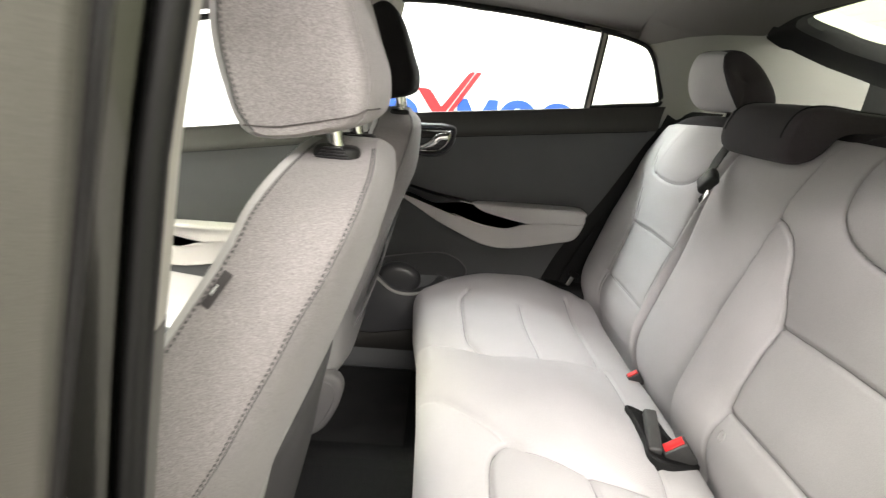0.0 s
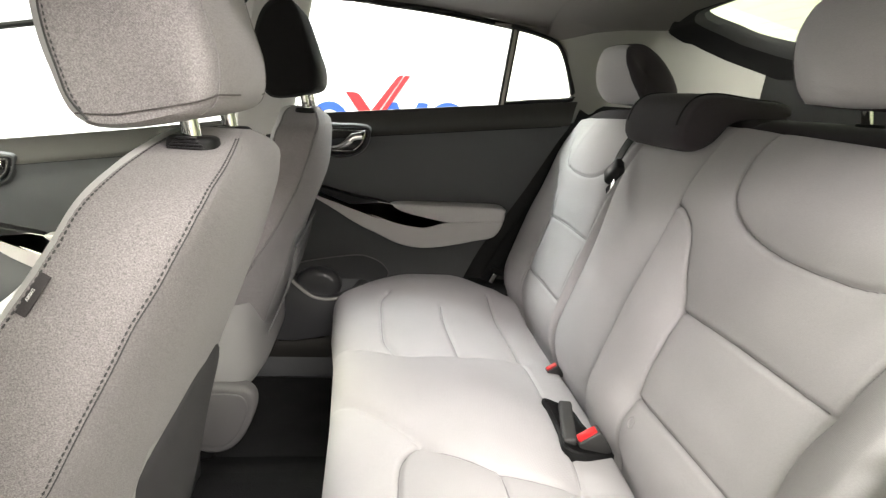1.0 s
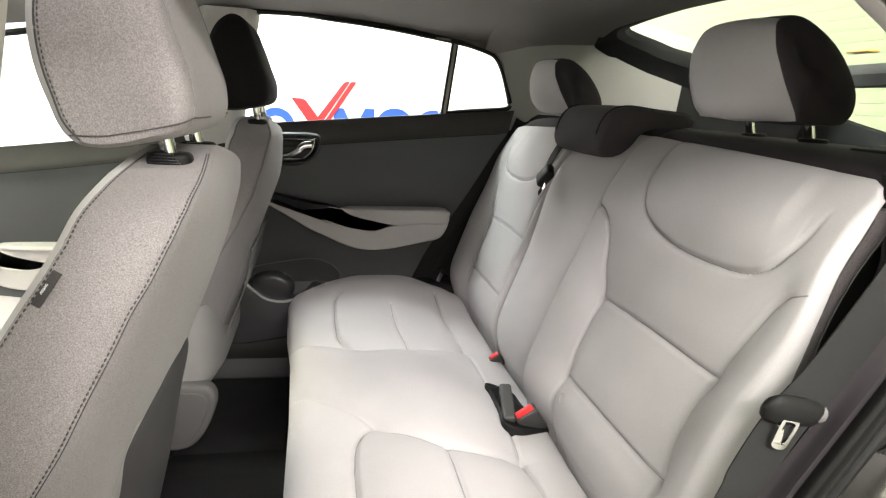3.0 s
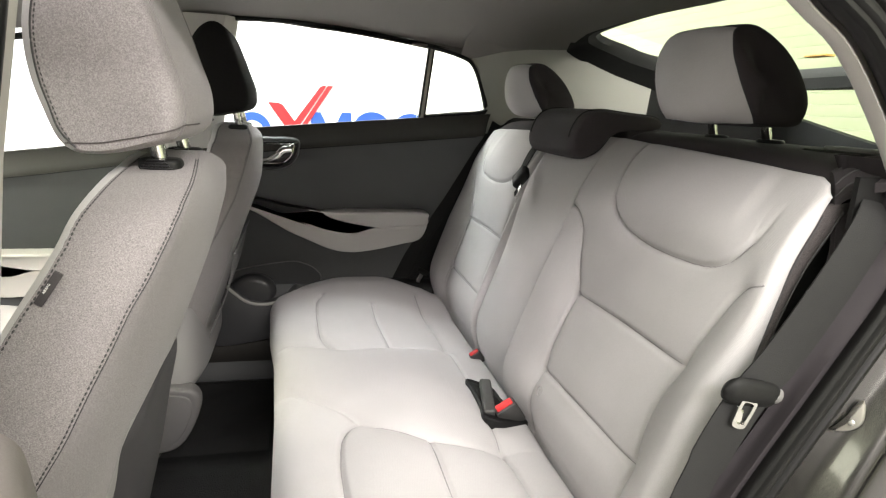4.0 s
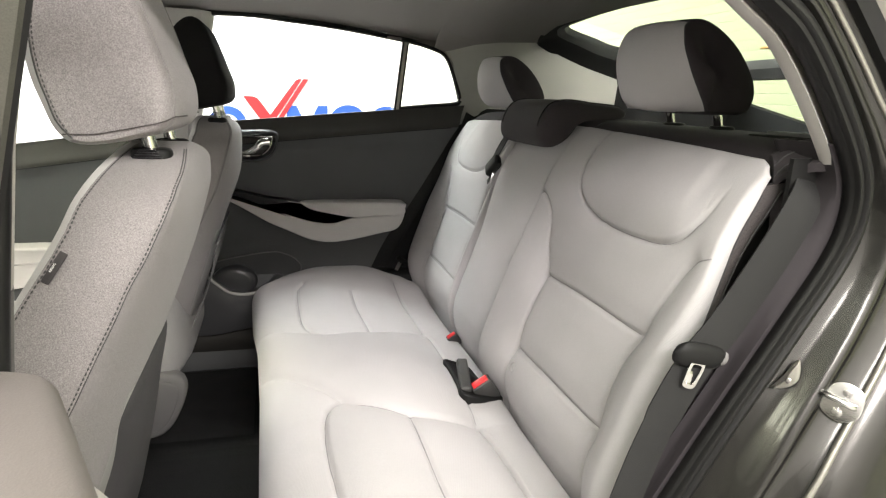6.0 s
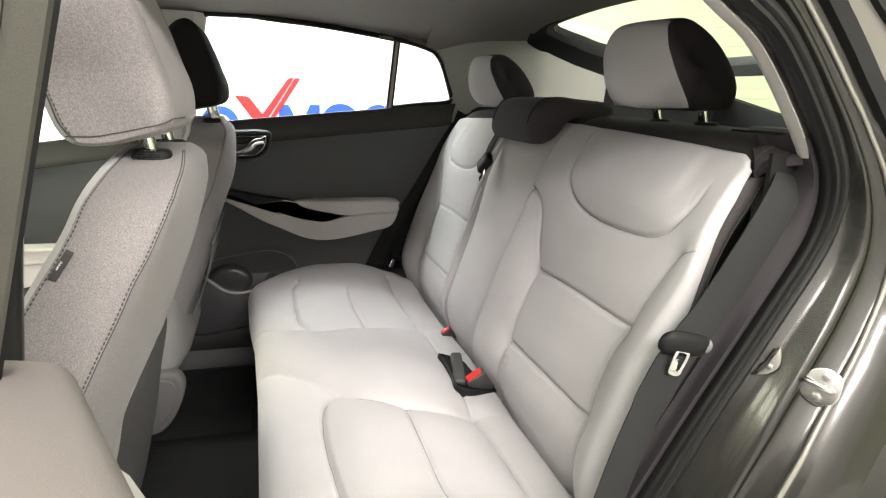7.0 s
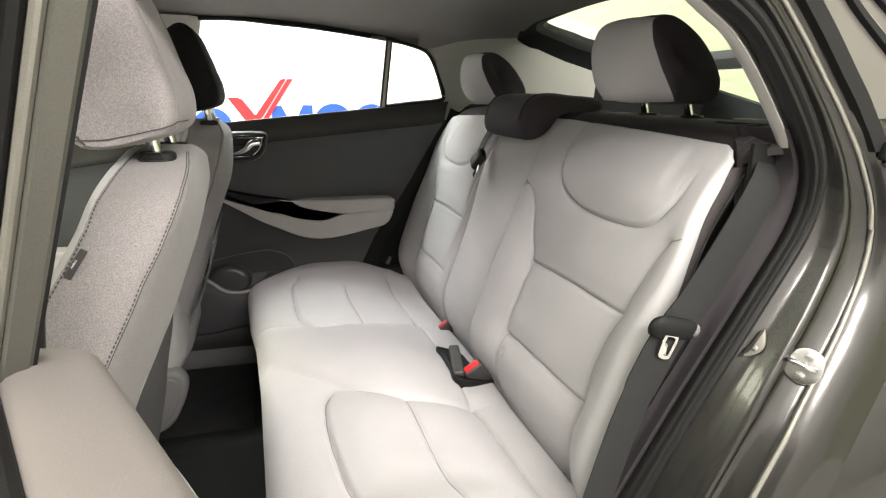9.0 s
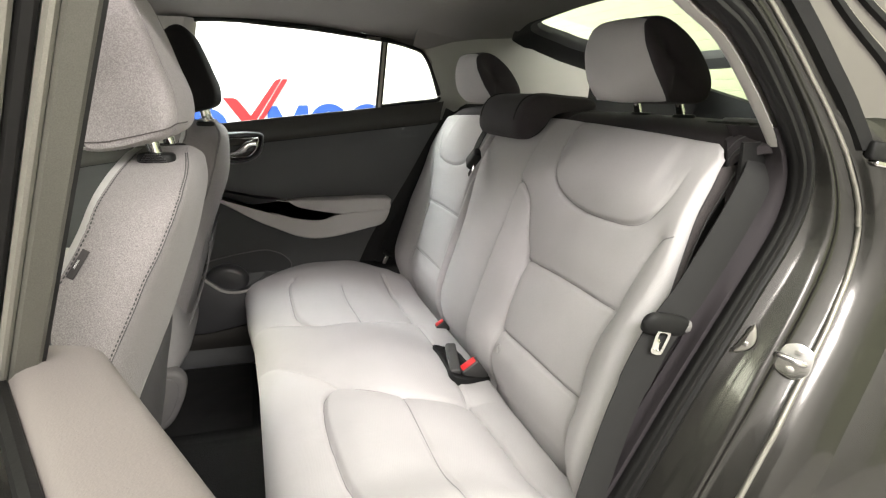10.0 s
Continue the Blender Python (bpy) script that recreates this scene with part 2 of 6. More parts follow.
def sheet(front, thick, direction):
    """A closed solid from a grid of points (rows x columns x 3) pushed by thick along direction."""
    g = np.array(front, float)
    r, c = g.shape[:2]
    back = g + thick * np.array(direction, float)
    verts = list(g.reshape(-1, 3)) + list(back.reshape(-1, 3))
    o = r * c
    faces = []
    for i in range(r - 1):
        for j in range(c - 1):
            a = i * c + j
            faces.append((a, a + 1, a + c + 1, a + c))
            faces.append((o + a, o + a + c, o + a + c + 1, o + a + 1))
    edge = [j for j in range(c)] + [i * c + c - 1 for i in range(1, r)] + [(r - 1) * c + j for j in range(c - 2, -1, -1)] + [i * c for i in range(r - 2, 0, -1)]
    for k in range(len(edge)):
        a, b = edge[k], edge[(k + 1) % len(edge)]
        faces.append((a, o + a, o + b, b))
    return verts, faces


def inset(outline, d):
    """A closed 2D outline moved inwards by d."""
    p = np.array(outline, float)
    area = 0.5 * np.sum(p[:, 0] * np.roll(p[:, 1], -1) - np.roll(p[:, 0], -1) * p[:, 1])
    t = np.roll(p, -1, 0) - np.roll(p, 1, 0)
    t /= np.linalg.norm(t, axis=1)[:, None] + 1e-12
    nrm = np.stack([-t[:, 1], t[:, 0]], 1) * (1 if area > 0 else -1)
    return p + d * nrm


def plate(outline, lift, thick, bevel=0.003, steps=3):
    """A plate with rounded edges from a closed 2D outline; lift(u, v, h) gives the place at height h."""
    rings = []
    rings.append([lift(u, v, 0) for u, v in outline])
    rings.append([lift(u, v, thick - bevel) for u, v in outline])
    for k in range(1, steps + 1):
        a = k / steps * math.pi / 2
        o = inset(outline, bevel * (1 - math.cos(a)))
        rings.append([lift(u, v, thick - bevel + bevel * math.sin(a)) for u, v in o])
    return loft(rings)


def box(lo, hi, bevel=0.004):
    """A block with rounded edges."""
    bm = bmesh.new()
    bmesh.ops.create_cube(bm, size=1)
    for v in bm.verts:
        v.co = Vector([lo[k] + (v.co[k] + 0.5) * (hi[k] - lo[k]) for k in range(3)])
    if bevel:
        bmesh.ops.bevel(bm, geom=bm.edges[:], offset=bevel, segments=3, affect="EDGES", profile=0.5)
    verts = [v.co[:] for v in bm.verts]
    bm.verts.index_update()
    faces = [tuple(v.index for v in f.verts) for f in bm.faces]
    bm.free()
    return verts, faces


def merge(*shapes):
    verts, faces = [], []
    for v, f in shapes:
        o = len(verts)
        verts += list(v)
        faces += [tuple(i + o for i in q) for q in f]
    return verts, faces


def moved(shape, m):
    return [tuple(m @ Vector([float(c) for c in v])) for v in shape[0]], shape[1]


def stitches(points, step=0.007, size=0.0011, long=0.0042):
    """Short raised threads along a line."""
    c = curve(points, max(2, int(np.sum(np.linalg.norm(np.diff(np.array(points, float), axis=0), axis=1)) / step)))
    shapes = []
    for i in range(len(c) - 1):
        d = c[i + 1] - c[i]
        d = d / (np.linalg.norm(d) + 1e-12)
        mid = (c[i] + c[i + 1]) / 2
        shapes.append(tube([mid - d * long / 2, mid, mid + d * long / 2], [size * 0.5, size, size * 0.5], 5))
    return merge(*shapes)


def distance(px, py, line):
    """Distance of each (px, py) from a polyline."""
    best = np.full(px.shape, 9.0)
    line = np.array(line, float)
    for a, b in zip(line[:-1], line[1:]):
        d = b - a
        s = np.clip(((px - a[0]) * d[0] + (py - a[1]) * d[1]) / (d @ d + 1e-12), 0, 1)
        best = np.minimum(best, np.hypot(px - a[0] - s * d[0], py - a[1] - s * d[1]))
    return best


def groove(px, py, line, depth=0.006, width=0.006, soft=0.03, puff=0.0):
    """Relief of a sewn seam: a narrow valley and a wide soft dip."""
    d = distance(px, py, line)
    return -depth * np.exp(-(d / width) ** 2) - puff * np.exp(-(d / soft) ** 2)


def smooth(e0, e1, x):
    t = np.clip((x - e0) / (e1 - e0), 0, 1)
    return t * t * (3 - 2 * t)

# ---- showroom ----
def wall(name, lo, hi, material, label):
    return tagged(link(name, *box(lo, hi, 0), material, None, label), "", "wall", "", "structure")


tagged(link("floor", *box((-6.2, -5.2, -0.2), (6.2, 5.2, 0.0), 0), CONCRETE, None, "grey sealed concrete showroom floor"), "", "floor", "", "structure")
wall("wall_north", (-6.2, 5.0, 0), (6.2, 5.2, 3.3), WALLWHITE, "bright white painted showroom wall behind the car")
wall("wall_south", (-6.2, -5.2, 0), (6.2, -5.0, 3.3), WALLGREY, "light grey painted showroom wall")
wall("wall_west", (-6.2, -5.0, 0), (-6.0, 5.0, 3.3), WALLGREY, "light grey painted showroom wall ahead of the car")
wall("wall_east", (2.80, -5.0, 0), (3.0, 5.0, 3.3), WALLWHITE, "white painted showroom wall behind the shutter")
tagged(link("ceiling", *box((-6.2, -5.2, 3.3), (6.2, 5.2, 3.4), 0), CEILGREY, None, "grey showroom ceiling with strip lights"), "", "ceiling", "", "structure")

shutter = thing("roller_shutter", "closed cream ribbed roller shutter behind the car", "shutter")
for k in range(52):
    z = 0.02 + k * 0.06
    rib = [[(2.77 - 0.0012 * math.sin(math.pi * i / 6), y, z + 0.059 * i / 6) for y in (-4.98, 4.98)] for i in range(7)]
    link("slat", *sheet(rib, 0.012, (1, 0, 0)), CREAM, shutter)

for x, y, z, sx, sy, power in LIGHTS:
    fixture = thing("strip_light", "white strip light with a bright diffuser on the ceiling", "lamp", "ceiling strip lights")
    link("housing", *box((x - sx / 2 - 0.03, y - sy / 2 - 0.03, z + 0.02), (x + sx / 2 + 0.03, y + sy / 2 + 0.03, 3.296), 0.01), WALLWHITE, fixture)

# painted marks on the wall: a red tick-like shape and plain blue strokes
def wall_mark(outline, material, name, label, depth=0.012):
    ob = link(name, *plate(outline, lambda u, v, h: (u - 0.04, 4.998 - h, v), depth, 0.002, 1), material, None, label)
    return tagged(ob, "", "wall sign", "wall sign shapes")


def arc_mark(cx, cz, rx, rz, width):
    cx -= 0.04
    out = [(cx + rx * math.cos(a), cz + rz * math.sin(a)) for a in np.linspace(0, 2 * math.pi, 40, endpoint=False)]
    inner = [(cx + (rx - width) * math.cos(a), cz + (rz - width) * math.sin(a)) for a in np.linspace(0, 2 * math.pi, 40, endpoint=False)]
    rings = [[(u, 4.998, v) for u, v in out], [(u, 4.986, v) for u, v in out], [(u, 4.986, v) for u, v in inner], [(u, 4.998, v) for u, v in inner]]
    v, f = loft(rings, caps=False)
    return tagged(link("wall_sign_ring", v, f, LOGOBLUE, None, "blue painted ring shape on the white wall", 30), "", "wall sign", "wall sign shapes")


wall_mark([(-0.115, 1.062), (-0.02, 1.062), (0.02, 1.045), (0.128, 0.90), (0.365, 1.225), (0.395, 1.24), (0.425, 1.24), (0.13, 0.79), (0.08, 0.79)], LOGORED,
          "wall_sign_tick", "red painted tick shape on the white wall", 0.017)
wall_mark([(0.437, 1.24), (0.487, 1.24), (0.16, 0.74), (0.115, 0.74)][::-1], LOGORED, "wall_sign_stripe", "red painted slanting stripe on the white wall", 0.022)
arc_mark(-0.255, 0.80, 0.17, 0.165, 0.075)
arc_mark(0.865, 0.845, 0.185, 0.172, 0.08)
arc_mark(1.245, 0.845, 0.185, 0.172, 0.08)
arc_mark(1.625, 0.85, 0.185, 0.172, 0.08)
wall_mark([(0.28, 0.66), (0.28, 0.99), (0.372, 0.99), (0.472, 0.79), (0.572, 1.0), (0.664, 1.0), (0.664, 0.66), (0.582, 0.66), (0.582, 0.86), (0.492, 0.68), (0.452, 0.68), (0.362, 0.86), (0.362, 0.66)], LOGOBLUE,
          "wall_sign_zigzag", "blue painted zigzag shape on the white wall")

# ---- car shell: roof lining, pillars, hatch, floor ----
YC = 0.06
car = thing("car_body", "dark grey metallic hatchback body with open rear door aperture", "car")


def roof_edge(x):
    return np.interp(x, [-1.6, -0.85, -0.1, 0.2, 0.48, 0.62, 0.8, 0.95, 1.1], [1.02, 1.19, 1.297, 1.302, 1.275, 1.262, 1.25, 1.24, 1.22])


def roof_height(x, y):
    v = abs((y - YC) / 0.66)
    crown = np.interp(x, [-1.6, -0.4, 0.3, 0.9, 1.1], [0.10, 0.10, 0.095, 0.105, 0.10])
    return roof_edge(x) + crown * (1 - min(v, 1.0) ** 2.6)


xs, ys = np.linspace(-0.62, 0.87, 60), np.linspace(-0.58, 0.69, 50)
def lining_end(y):
    """How far back the roof lining runs; its rear edge bows with the rear glass."""
    return 0.87 + 0.075 * max(0.0, 1 - ((y - YC) / 0.42) ** 2)


lining = [[(x, y, roof_height(x, y)) for y in ys for x in [-0.62 + (lining_end(y) + 0.62) * (q + 0.62) / 1.49]] for q in xs]
link("roof_lining", *sheet(lining, 0.02, (0, 0, 1)), LINING, car, "grey felt headliner")
skin = [[(x, y, roof_height(x, YC + (y - YC) * 0.9) + 0.05) for y in np.linspace(-0.66, 0.78, 30)] for x in np.linspace(-0.64, 0.95, 40)]
link("roof_panel", *sheet(skin, 0.006, (0, 0, 1)), PAINT, car)

ws = [[(x, y, roof_height(-0.62, y) + 0.03 - (-0.62 - x) * 0.42) for y in np.linspace(-0.5, 0.62, 12)] for x in np.linspace(-1.55, -0.64, 12)]
windscreen = link("windscreen", *sheet(ws, 0.004, (0, 0, 1)), GLASS, car, "clear windscreen")
windscreen.visible_shadow = False
# far window rail along the roof and its dark seal line
rail = curve([(-1.2, 0.66, 1.115), (-0.8, 0.665, 1.175), (-0.1, 0.67, 1.297), (0.2, 0.672, 1.30), (0.48, 0.675, 1.272), (0.6, 0.68, 1.252)], 60)
link("window_rail", *tube(rail + np.array((0, 0.012, 0.004)), 0.008, 8), MATTEBLACK, car)
strip = [[(x, 0.674, np.interp(x, [0.44, 0.48, 0.54, 0.59, 0.62, 0.64], [1.277, 1.274, 1.262, 1.248, 1.228, 1.20]) - 0.002), (x, 0.692, roof_edge(x) + 0.012)] for x in np.linspace(0.44, 0.64, 16)]
link("roof_side_trim", *sheet(strip, 0.006, (0, 0.3, 0.6)), LINING, car, "grey felt roof side")
# far B pillar between front and rear doors
pb = [[(x, 0.63 + 0.05 * abs(s), z) for s, x in ((-1, bx - 0.075), (-0.4, bx - 0.05), (0.4, bx + 0.05), (1, bx + 0.075))] for z, bx in ((0.30, -0.17), (0.7, -0.16), (1.0, -0.15), (1.15, -0.13), (1.31, -0.10))]
link("door_pillar", *sheet(pb, 0.05, (0, 1, 0)), PILLAR, car, "grey pillar trim")

# far rear quarter: pillar trim round the quarter window, back to the hatch
def quarter(x, z):
    """y of the far rear pillar trim."""
    crease = np.interp(x, [0.72, 1.1], [1.150, 1.088])
    step = 0.010 * smooth(crease + 0.004, crease - 0.014, z) * smooth(0.70, 0.80, x)
    return np.interp(x, [0.6, 0.7, 0.9, 1.1, 1.5], [0.695, 0.68, 0.63, 0.575, 0.50]) + step - 0.12 * max(0.0, z - 1.08) * np.interp(x, [0.6, 0.9], [0.6, 1.2])


rows = []
for s in np.linspace(0, 1, 44):
    row = []
    for u in np.linspace(0, 1, 26):
        x = 0.625 + (1.12 - 0.625) * u
        top = np.interp(x, [0.62, 0.70, 0.80, 0.866, 0.89, 0.951, 1.018, 1.16, 1.5], [1.262, 1.278, 1.288, 1.288, 1.275, 1.247, 1.221, 1.178, 1.12])
        z = 1.04 + (top - 1.04) * s
        if x < 0.668:
            x = np.interp(z, [1.04, 1.10, 1.22, 1.262], [0.668, 0.668, 0.632, 0.605]) + (x - 0.625) * 0.02
        row.append((x, quarter(x, z), z))
    rows.append(row)
link("rear_pillar_trim", *sheet(rows, 0.02, (0, 1, 0)), PILLARGREY, car, "grey rear pillar trim")

rows = [[(x, quarter(x, z) + 0.004, z) for x in np.linspace(1.11, 1.5, 10) for z in [1.0 + (np.interp(x, [1.10, 1.16, 1.5], [1.195, 1.18, 1.20]) - 1.0) * s]] for s in np.linspace(0, 1, 6)]
link("luggage_side_trim", *sheet(rows, 0.02, (0, 1, 0)), MATTEBLACK, car, "black luggage side trim")
# corner cove between lining and pillar
cove = []
for x in np.linspace(0.58, 0.872, 20):
    top = np.interp(x, [0.62, 0.70, 0.80, 0.87], [1.25, 1.272, 1.285, 1.288])
    a = np.array((x, quarter(max(x, 0.62), top) , top))
    b = np.array((min(x, 0.868), 0.52, roof_height(min(x, 0.868), 0.52)))
    mid = np.array((x, 0.625, 1.296))
    cove.append(list(curve([a, mid, b], 9)))
link("roof_cove", *sheet(cove, 0.01, (0, 0.7, 0.7)), LINING, car)

# hatch: sloping glass, black surround, lower glass and spoiler bar
def both_sides(far, middle_rear, middle_front):
    """A loop from its far half, mirrored across the car."""
    near = [(x, 2 * YC - y, z) for x, y, z in far]
    return far + middle_rear + near[::-1] + middle_front


outer = ring_fixed(both_sides([(0.915, 0.28, 1.343), (0.862, 0.50, 1.316), (0.864, 0.588, 1.286), (0.885, 0.60, 1.270), (0.951, 0.60, 1.243), (1.018, 0.60, 1.217), (1.16, 0.59, 1.178), (1.40, 0.55, 1.198)], [(1.43, YC, 1.208)], [(0.945, YC, 1.350)]))
inner = ring_fixed(both_sides([(0.932, 0.28, 1.341), (0.897, 0.448, 1.319), (0.914, 0.497, 1.311), (0.948, 0.518, 1.303), (1.012, 0.527, 1.289), (1.09, 0.53, 1.270), (1.25, 0.52, 1.250), (1.41, 0.49, 1.242)], [(1.425, YC, 1.248)], [(0.960, YC, 1.346)]))
o3, i3 = np.array(outer), np.array(inner)
hatch = thing("tailgate", "closed black-trimmed tailgate with split glass", "tailgate")
rings_ = [o3, o3 * 0.7 + i3 * 0.3 + np.array((0, 0, 0.004)), o3 * 0.35 + i3 * 0.65 + np.array((0, 0, 0.002)), o3 * 0.08 + i3 * 0.92, i3 + np.array((0, 0, 0.012))]
for name, part_, m, label in (("surround", rings_[:3], MATTEBLACK, "black plastic glass surround"), ("inner_rim", rings_[2:], GLASSRIM, "dark grey inner rim of the glass surround")):
    v, f = loft([list(r) for r in part_], caps=False)
    link(name, v, f, m, hatch, label)
gx = [[(x, y, 1.372 - 0.22 * (x - 0.9)) for y in np.linspace(-0.46, 0.58, 3)] for x in np.linspace(0.89, 1.45, 3)]
upper_pane = link("pane", *sheet(gx, 0.004, (0, 0, 1)), GREENGLASS, hatch, "sloping faintly green rear glass")
link("spoiler_bar", *box((1.455, -0.44, 1.205), (1.50, 0.57, 1.254), 0.012), MATTEBLACK, hatch, "black bar between the panes")
lower_pane = link("pane", *box((1.50, -0.42, 1.06), (1.505, 0.55, 1.21), 0), GREENGLASS, hatch, "upright lower rear glass")
tp = [[(1.44 + 0.05 * s, y, 0.6 + (0.453 + 0.13 * math.sqrt(((y - YC) / 0.6) ** 2 + 0.01)) * s) for s in np.linspace(0, 1, 8)] for y in np.linspace(-0.56, 0.68, 24)]
link("tail_panel", *sheet(tp, 0.03, (1, 0, 0)), MATTEBLACK, hatch, "black inner tailgate panel")
link("warning_label", *box((1.29, 0.135, 1.268), (1.32, 0.195, 1.273), 0.001), AMBER, hatch, "small amber label on the glass")
for ob in (upper_pane, lower_pane):
    ob.visible_shadow = False

# luggage cover and side ledges behind the seat
ledge = [[(x, y, 1.068 - 0.02 * (x - 0.8)) for y in (-0.58, -0.3, 0.06, 0.4, 0.66)] for x in (0.84, 1.0, 1.2, 1.42)]
link("luggage_cover", *sheet(ledge, 0.01, (0, 0, -1)), MATTEBLACK, car, "black luggage cover")

# cabin floor, tunnel and far sill
fl = []
for y in np.linspace(-0.66, 0.74, 40):
    hump = 0.055 * math.exp(-((y - YC) / 0.11) ** 2)
    fl.append([(x, y, 0.325 + hump) for x in np.linspace(-1.4, 0.3, 20)])
link("cabin_floor", *sheet(fl, 0.04, (0, 0, -1)), CARPET, car, "black carpet")
link("under_floor", *box((-1.5, -0.70, 0.16), (1.5, 0.80, 0.28), 0.02), MATTEBLACK, car)
floor_mat = [[(x, y, 0.334 + 0.003 * math.sin(60 * y) * math.sin(45 * x)) for y in np.linspace(0.21, 0.60, 20)] for x in np.linspace(-0.28, 0.06, 16)]
tagged(link("floor_mat", *sheet(floor_mat, 0.006, (0, 0, -1)), MATLINE, None, "black carpet floor mat in the far footwell"), "", "floor mat")
floor_mat2 = [[(x, y, 0.334 + 0.003 * math.sin(60 * y) * math.sin(45 * x)) for y in np.linspace(-0.55, -0.08, 20)] for x in np.linspace(-0.28, 0.06, 16)]
tagged(link("floor_mat", *sheet(floor_mat2, 0.006, (0, 0, -1)), MATLINE, None, "black carpet floor mat behind the driver seat"), "", "floor mat")
sill = [[(x, 0.57 + 0.06 * i, 0.34 + 0.10 * smooth(0, 1, i)) for x in np.linspace(-0.5, 0.35, 12)] for i in np.linspace(0, 1, 8)]
link("sill_trim", *sheet(sill, 0.02, (0, 0.5, -0.5)), TRIMSOFT, car, "charcoal sill trim")
# dashboard bulk and front closing panel
link("dashboard", *box((-1.7, -0.60, 0.45), (-1.25, 0.72, 0.98), 0.06), TRIM, car, "dark dashboard")

# ---- rear bench ----
BZ = [0.45, 0.55, 0.595, 0.635, 0.682, 0.82, 0.94, 1.0, 1.05, 1.075]
BX = [0.556, 0.548, 0.535, 0.532, 0.543, 0.59, 0.622, 0.650, 0.685, 0.715]
bench = thing("rear_bench_seat", "light grey cloth rear bench seat with sewn panels", "car seat")
_bp = curve([(x, z) for x, z in zip(BX, BZ)], 220)


def back_x(z):
    return np.interp(z, _bp[:, 1], _bp[:, 0])


OUT = [(-0.464, 0.55), (-0.464, 0.632), (-0.464, 0.686), (-0.458, 0.754), (-0.47, 0.82), (-0.504, 0.898), (-0.525, 0.928), (-0.56, 0.943), (-0.60, 0.947)]
INN = [(-0.155, 0.55), (-0.16, 0.62), (-0.171, 0.682), (-0.173, 0.818), (-0.149, 0.87), (-0.123, 0.918), (-0.081, 0.943), (-0.05, 0.95)]
YOKE = [(-0.15, 1.08), (-0.155, 1.03), (-0.18, 0.983), (-0.234, 0.951), (-0.306, 0.936), (-0.389, 0.934), (-0.452, 0.939), (-0.486, 0.954), (-0.508, 0.980), (-0.524, 1.015), (-0.535, 1.08)]


def outer_relief(y, z):
    """Forward relief of an outer backrest, y counted as on the near seat (-0.60 outside, -0.05 inside)."""
    out, inn, yoke = curve(OUT, 60), curve(INN, 60), curve(YOKE, 70)
    yo = np.interp(z, out[:, 1], out[:, 0])
    yi = np.interp(z, inn[:, 1], inn[:, 0])
    low = 1 - smooth(0.78, 0.945, z)
    d = np.zeros_like(y)
    over = np.clip((yo - y) / np.maximum(yo + 0.575, 0.02), 0, 1)
    d += low * 0.032 * np.sin(np.clip(over, 0, 1) * math.pi * 0.62) ** 1.2 * (y < yo)
    inside = np.clip((y - yi) / (-0.05 - yi + 1e-6), 0, 1)
    d += low * 0.016 * np.sin(inside * math.pi * 0.7) * (y > yi)
    d += 0.006 * np.sin(np.clip((y - yo) / (yi - yo + 1e-6), 0, 1) * math.pi) * low
    d += groove(y, z, out, 0.006, 0.0035, 0.024, 0.005) * (1 - smooth(-0.515, -0.55, y)) + groove(y, z, inn, 0.006, 0.0035, 0.02, 0.003) + 0.009
    for zc in (0.682, 0.818):
        c = [(y0, zc + 0.004 * math.sin((y0 + 0.47) * 11)) for y0 in np.linspace(-0.467, -0.172, 12)]
        d += groove(y, z, c, 0.006, 0.0035, 0.026, 0.006)
    fade = 1 - smooth(0.965, 1.03, z) * smooth(-0.46, -0.49, y)
    d += groove(y, z, yoke, 0.006, 0.0035, 0.018, 0.004) * fade
    inyoke = (z > np.interp(y, yoke[5:-5, 0][::-1], yoke[5:-5, 1][::-1])) & (y > -0.505) & (y < -0.155)
    mid = smooth(0.93, 1.0, z) * np.clip(1 - ((y + 0.33) / 0.19) ** 2, 0, 1)
    d += 0.010 * np.clip(mid, 0, 1) * inyoke * fade
    return d


def round_off(y, lo, hi, r_lo, r_hi):
    """Falls back at the edges of a cushion."""
    a = np.clip((r_lo - (y - lo)) / r_lo, 0, 1)
    b = np.clip((r_hi - (hi - y)) / r_hi, 0, 1)
    return -r_lo * (1 - np.sqrt(1 - np.minimum(a, 0.999) ** 2)) - r_hi * (1 - np.sqrt(1 - np.minimum(b, 0.999) ** 2))


def top_edge(y):
    """Height at which the light cloth ends."""
    return np.interp(y, [-0.60, -0.567, -0.556, -0.538, -0.05, 0.17, 0.60, 0.65], [1.030, 1.040, 1.051, 1.057, 1.071, 1.068, 1.056, 1.048])


EDGES = {}


def backrest(name, lo, hi, relief, label, ny, r_lo, r_hi):
    y, u = np.meshgrid(np.concatenate([[lo], np.linspace(lo + 0.0015, hi - 0.0015, ny), [hi]]), np.linspace(0, 1, 240))
    z = 0.47 + (top_edge(y) - 0.47) * u
    d = relief(y, z) + round_off(y, lo, hi, r_lo * (0.45 + 0.55 * smooth(0.93, 0.80, z)), r_hi) * (1 - 0.65 * smooth(1.0, 1.05, z))
    x = back_x(z) - d
    g = np.stack([x, y, z + 0.25 * d], 2)
    if lo < -0.5:
        g[..., 1] += 0.017 * smooth(0.82, 1.02, z) * np.clip((-0.42 - y) / 0.147, 0, 1)
    EDGES[lo] = g[:, 0]
    return link(name, *sheet(g, 0.006, (1, 0, 0.12)), SEAT, bench, label, 70)


near_back = backrest("backrest", -0.567, -0.052, outer_relief, "light grey cloth backrest with sewn panels", 230, 0.026, 0.011)


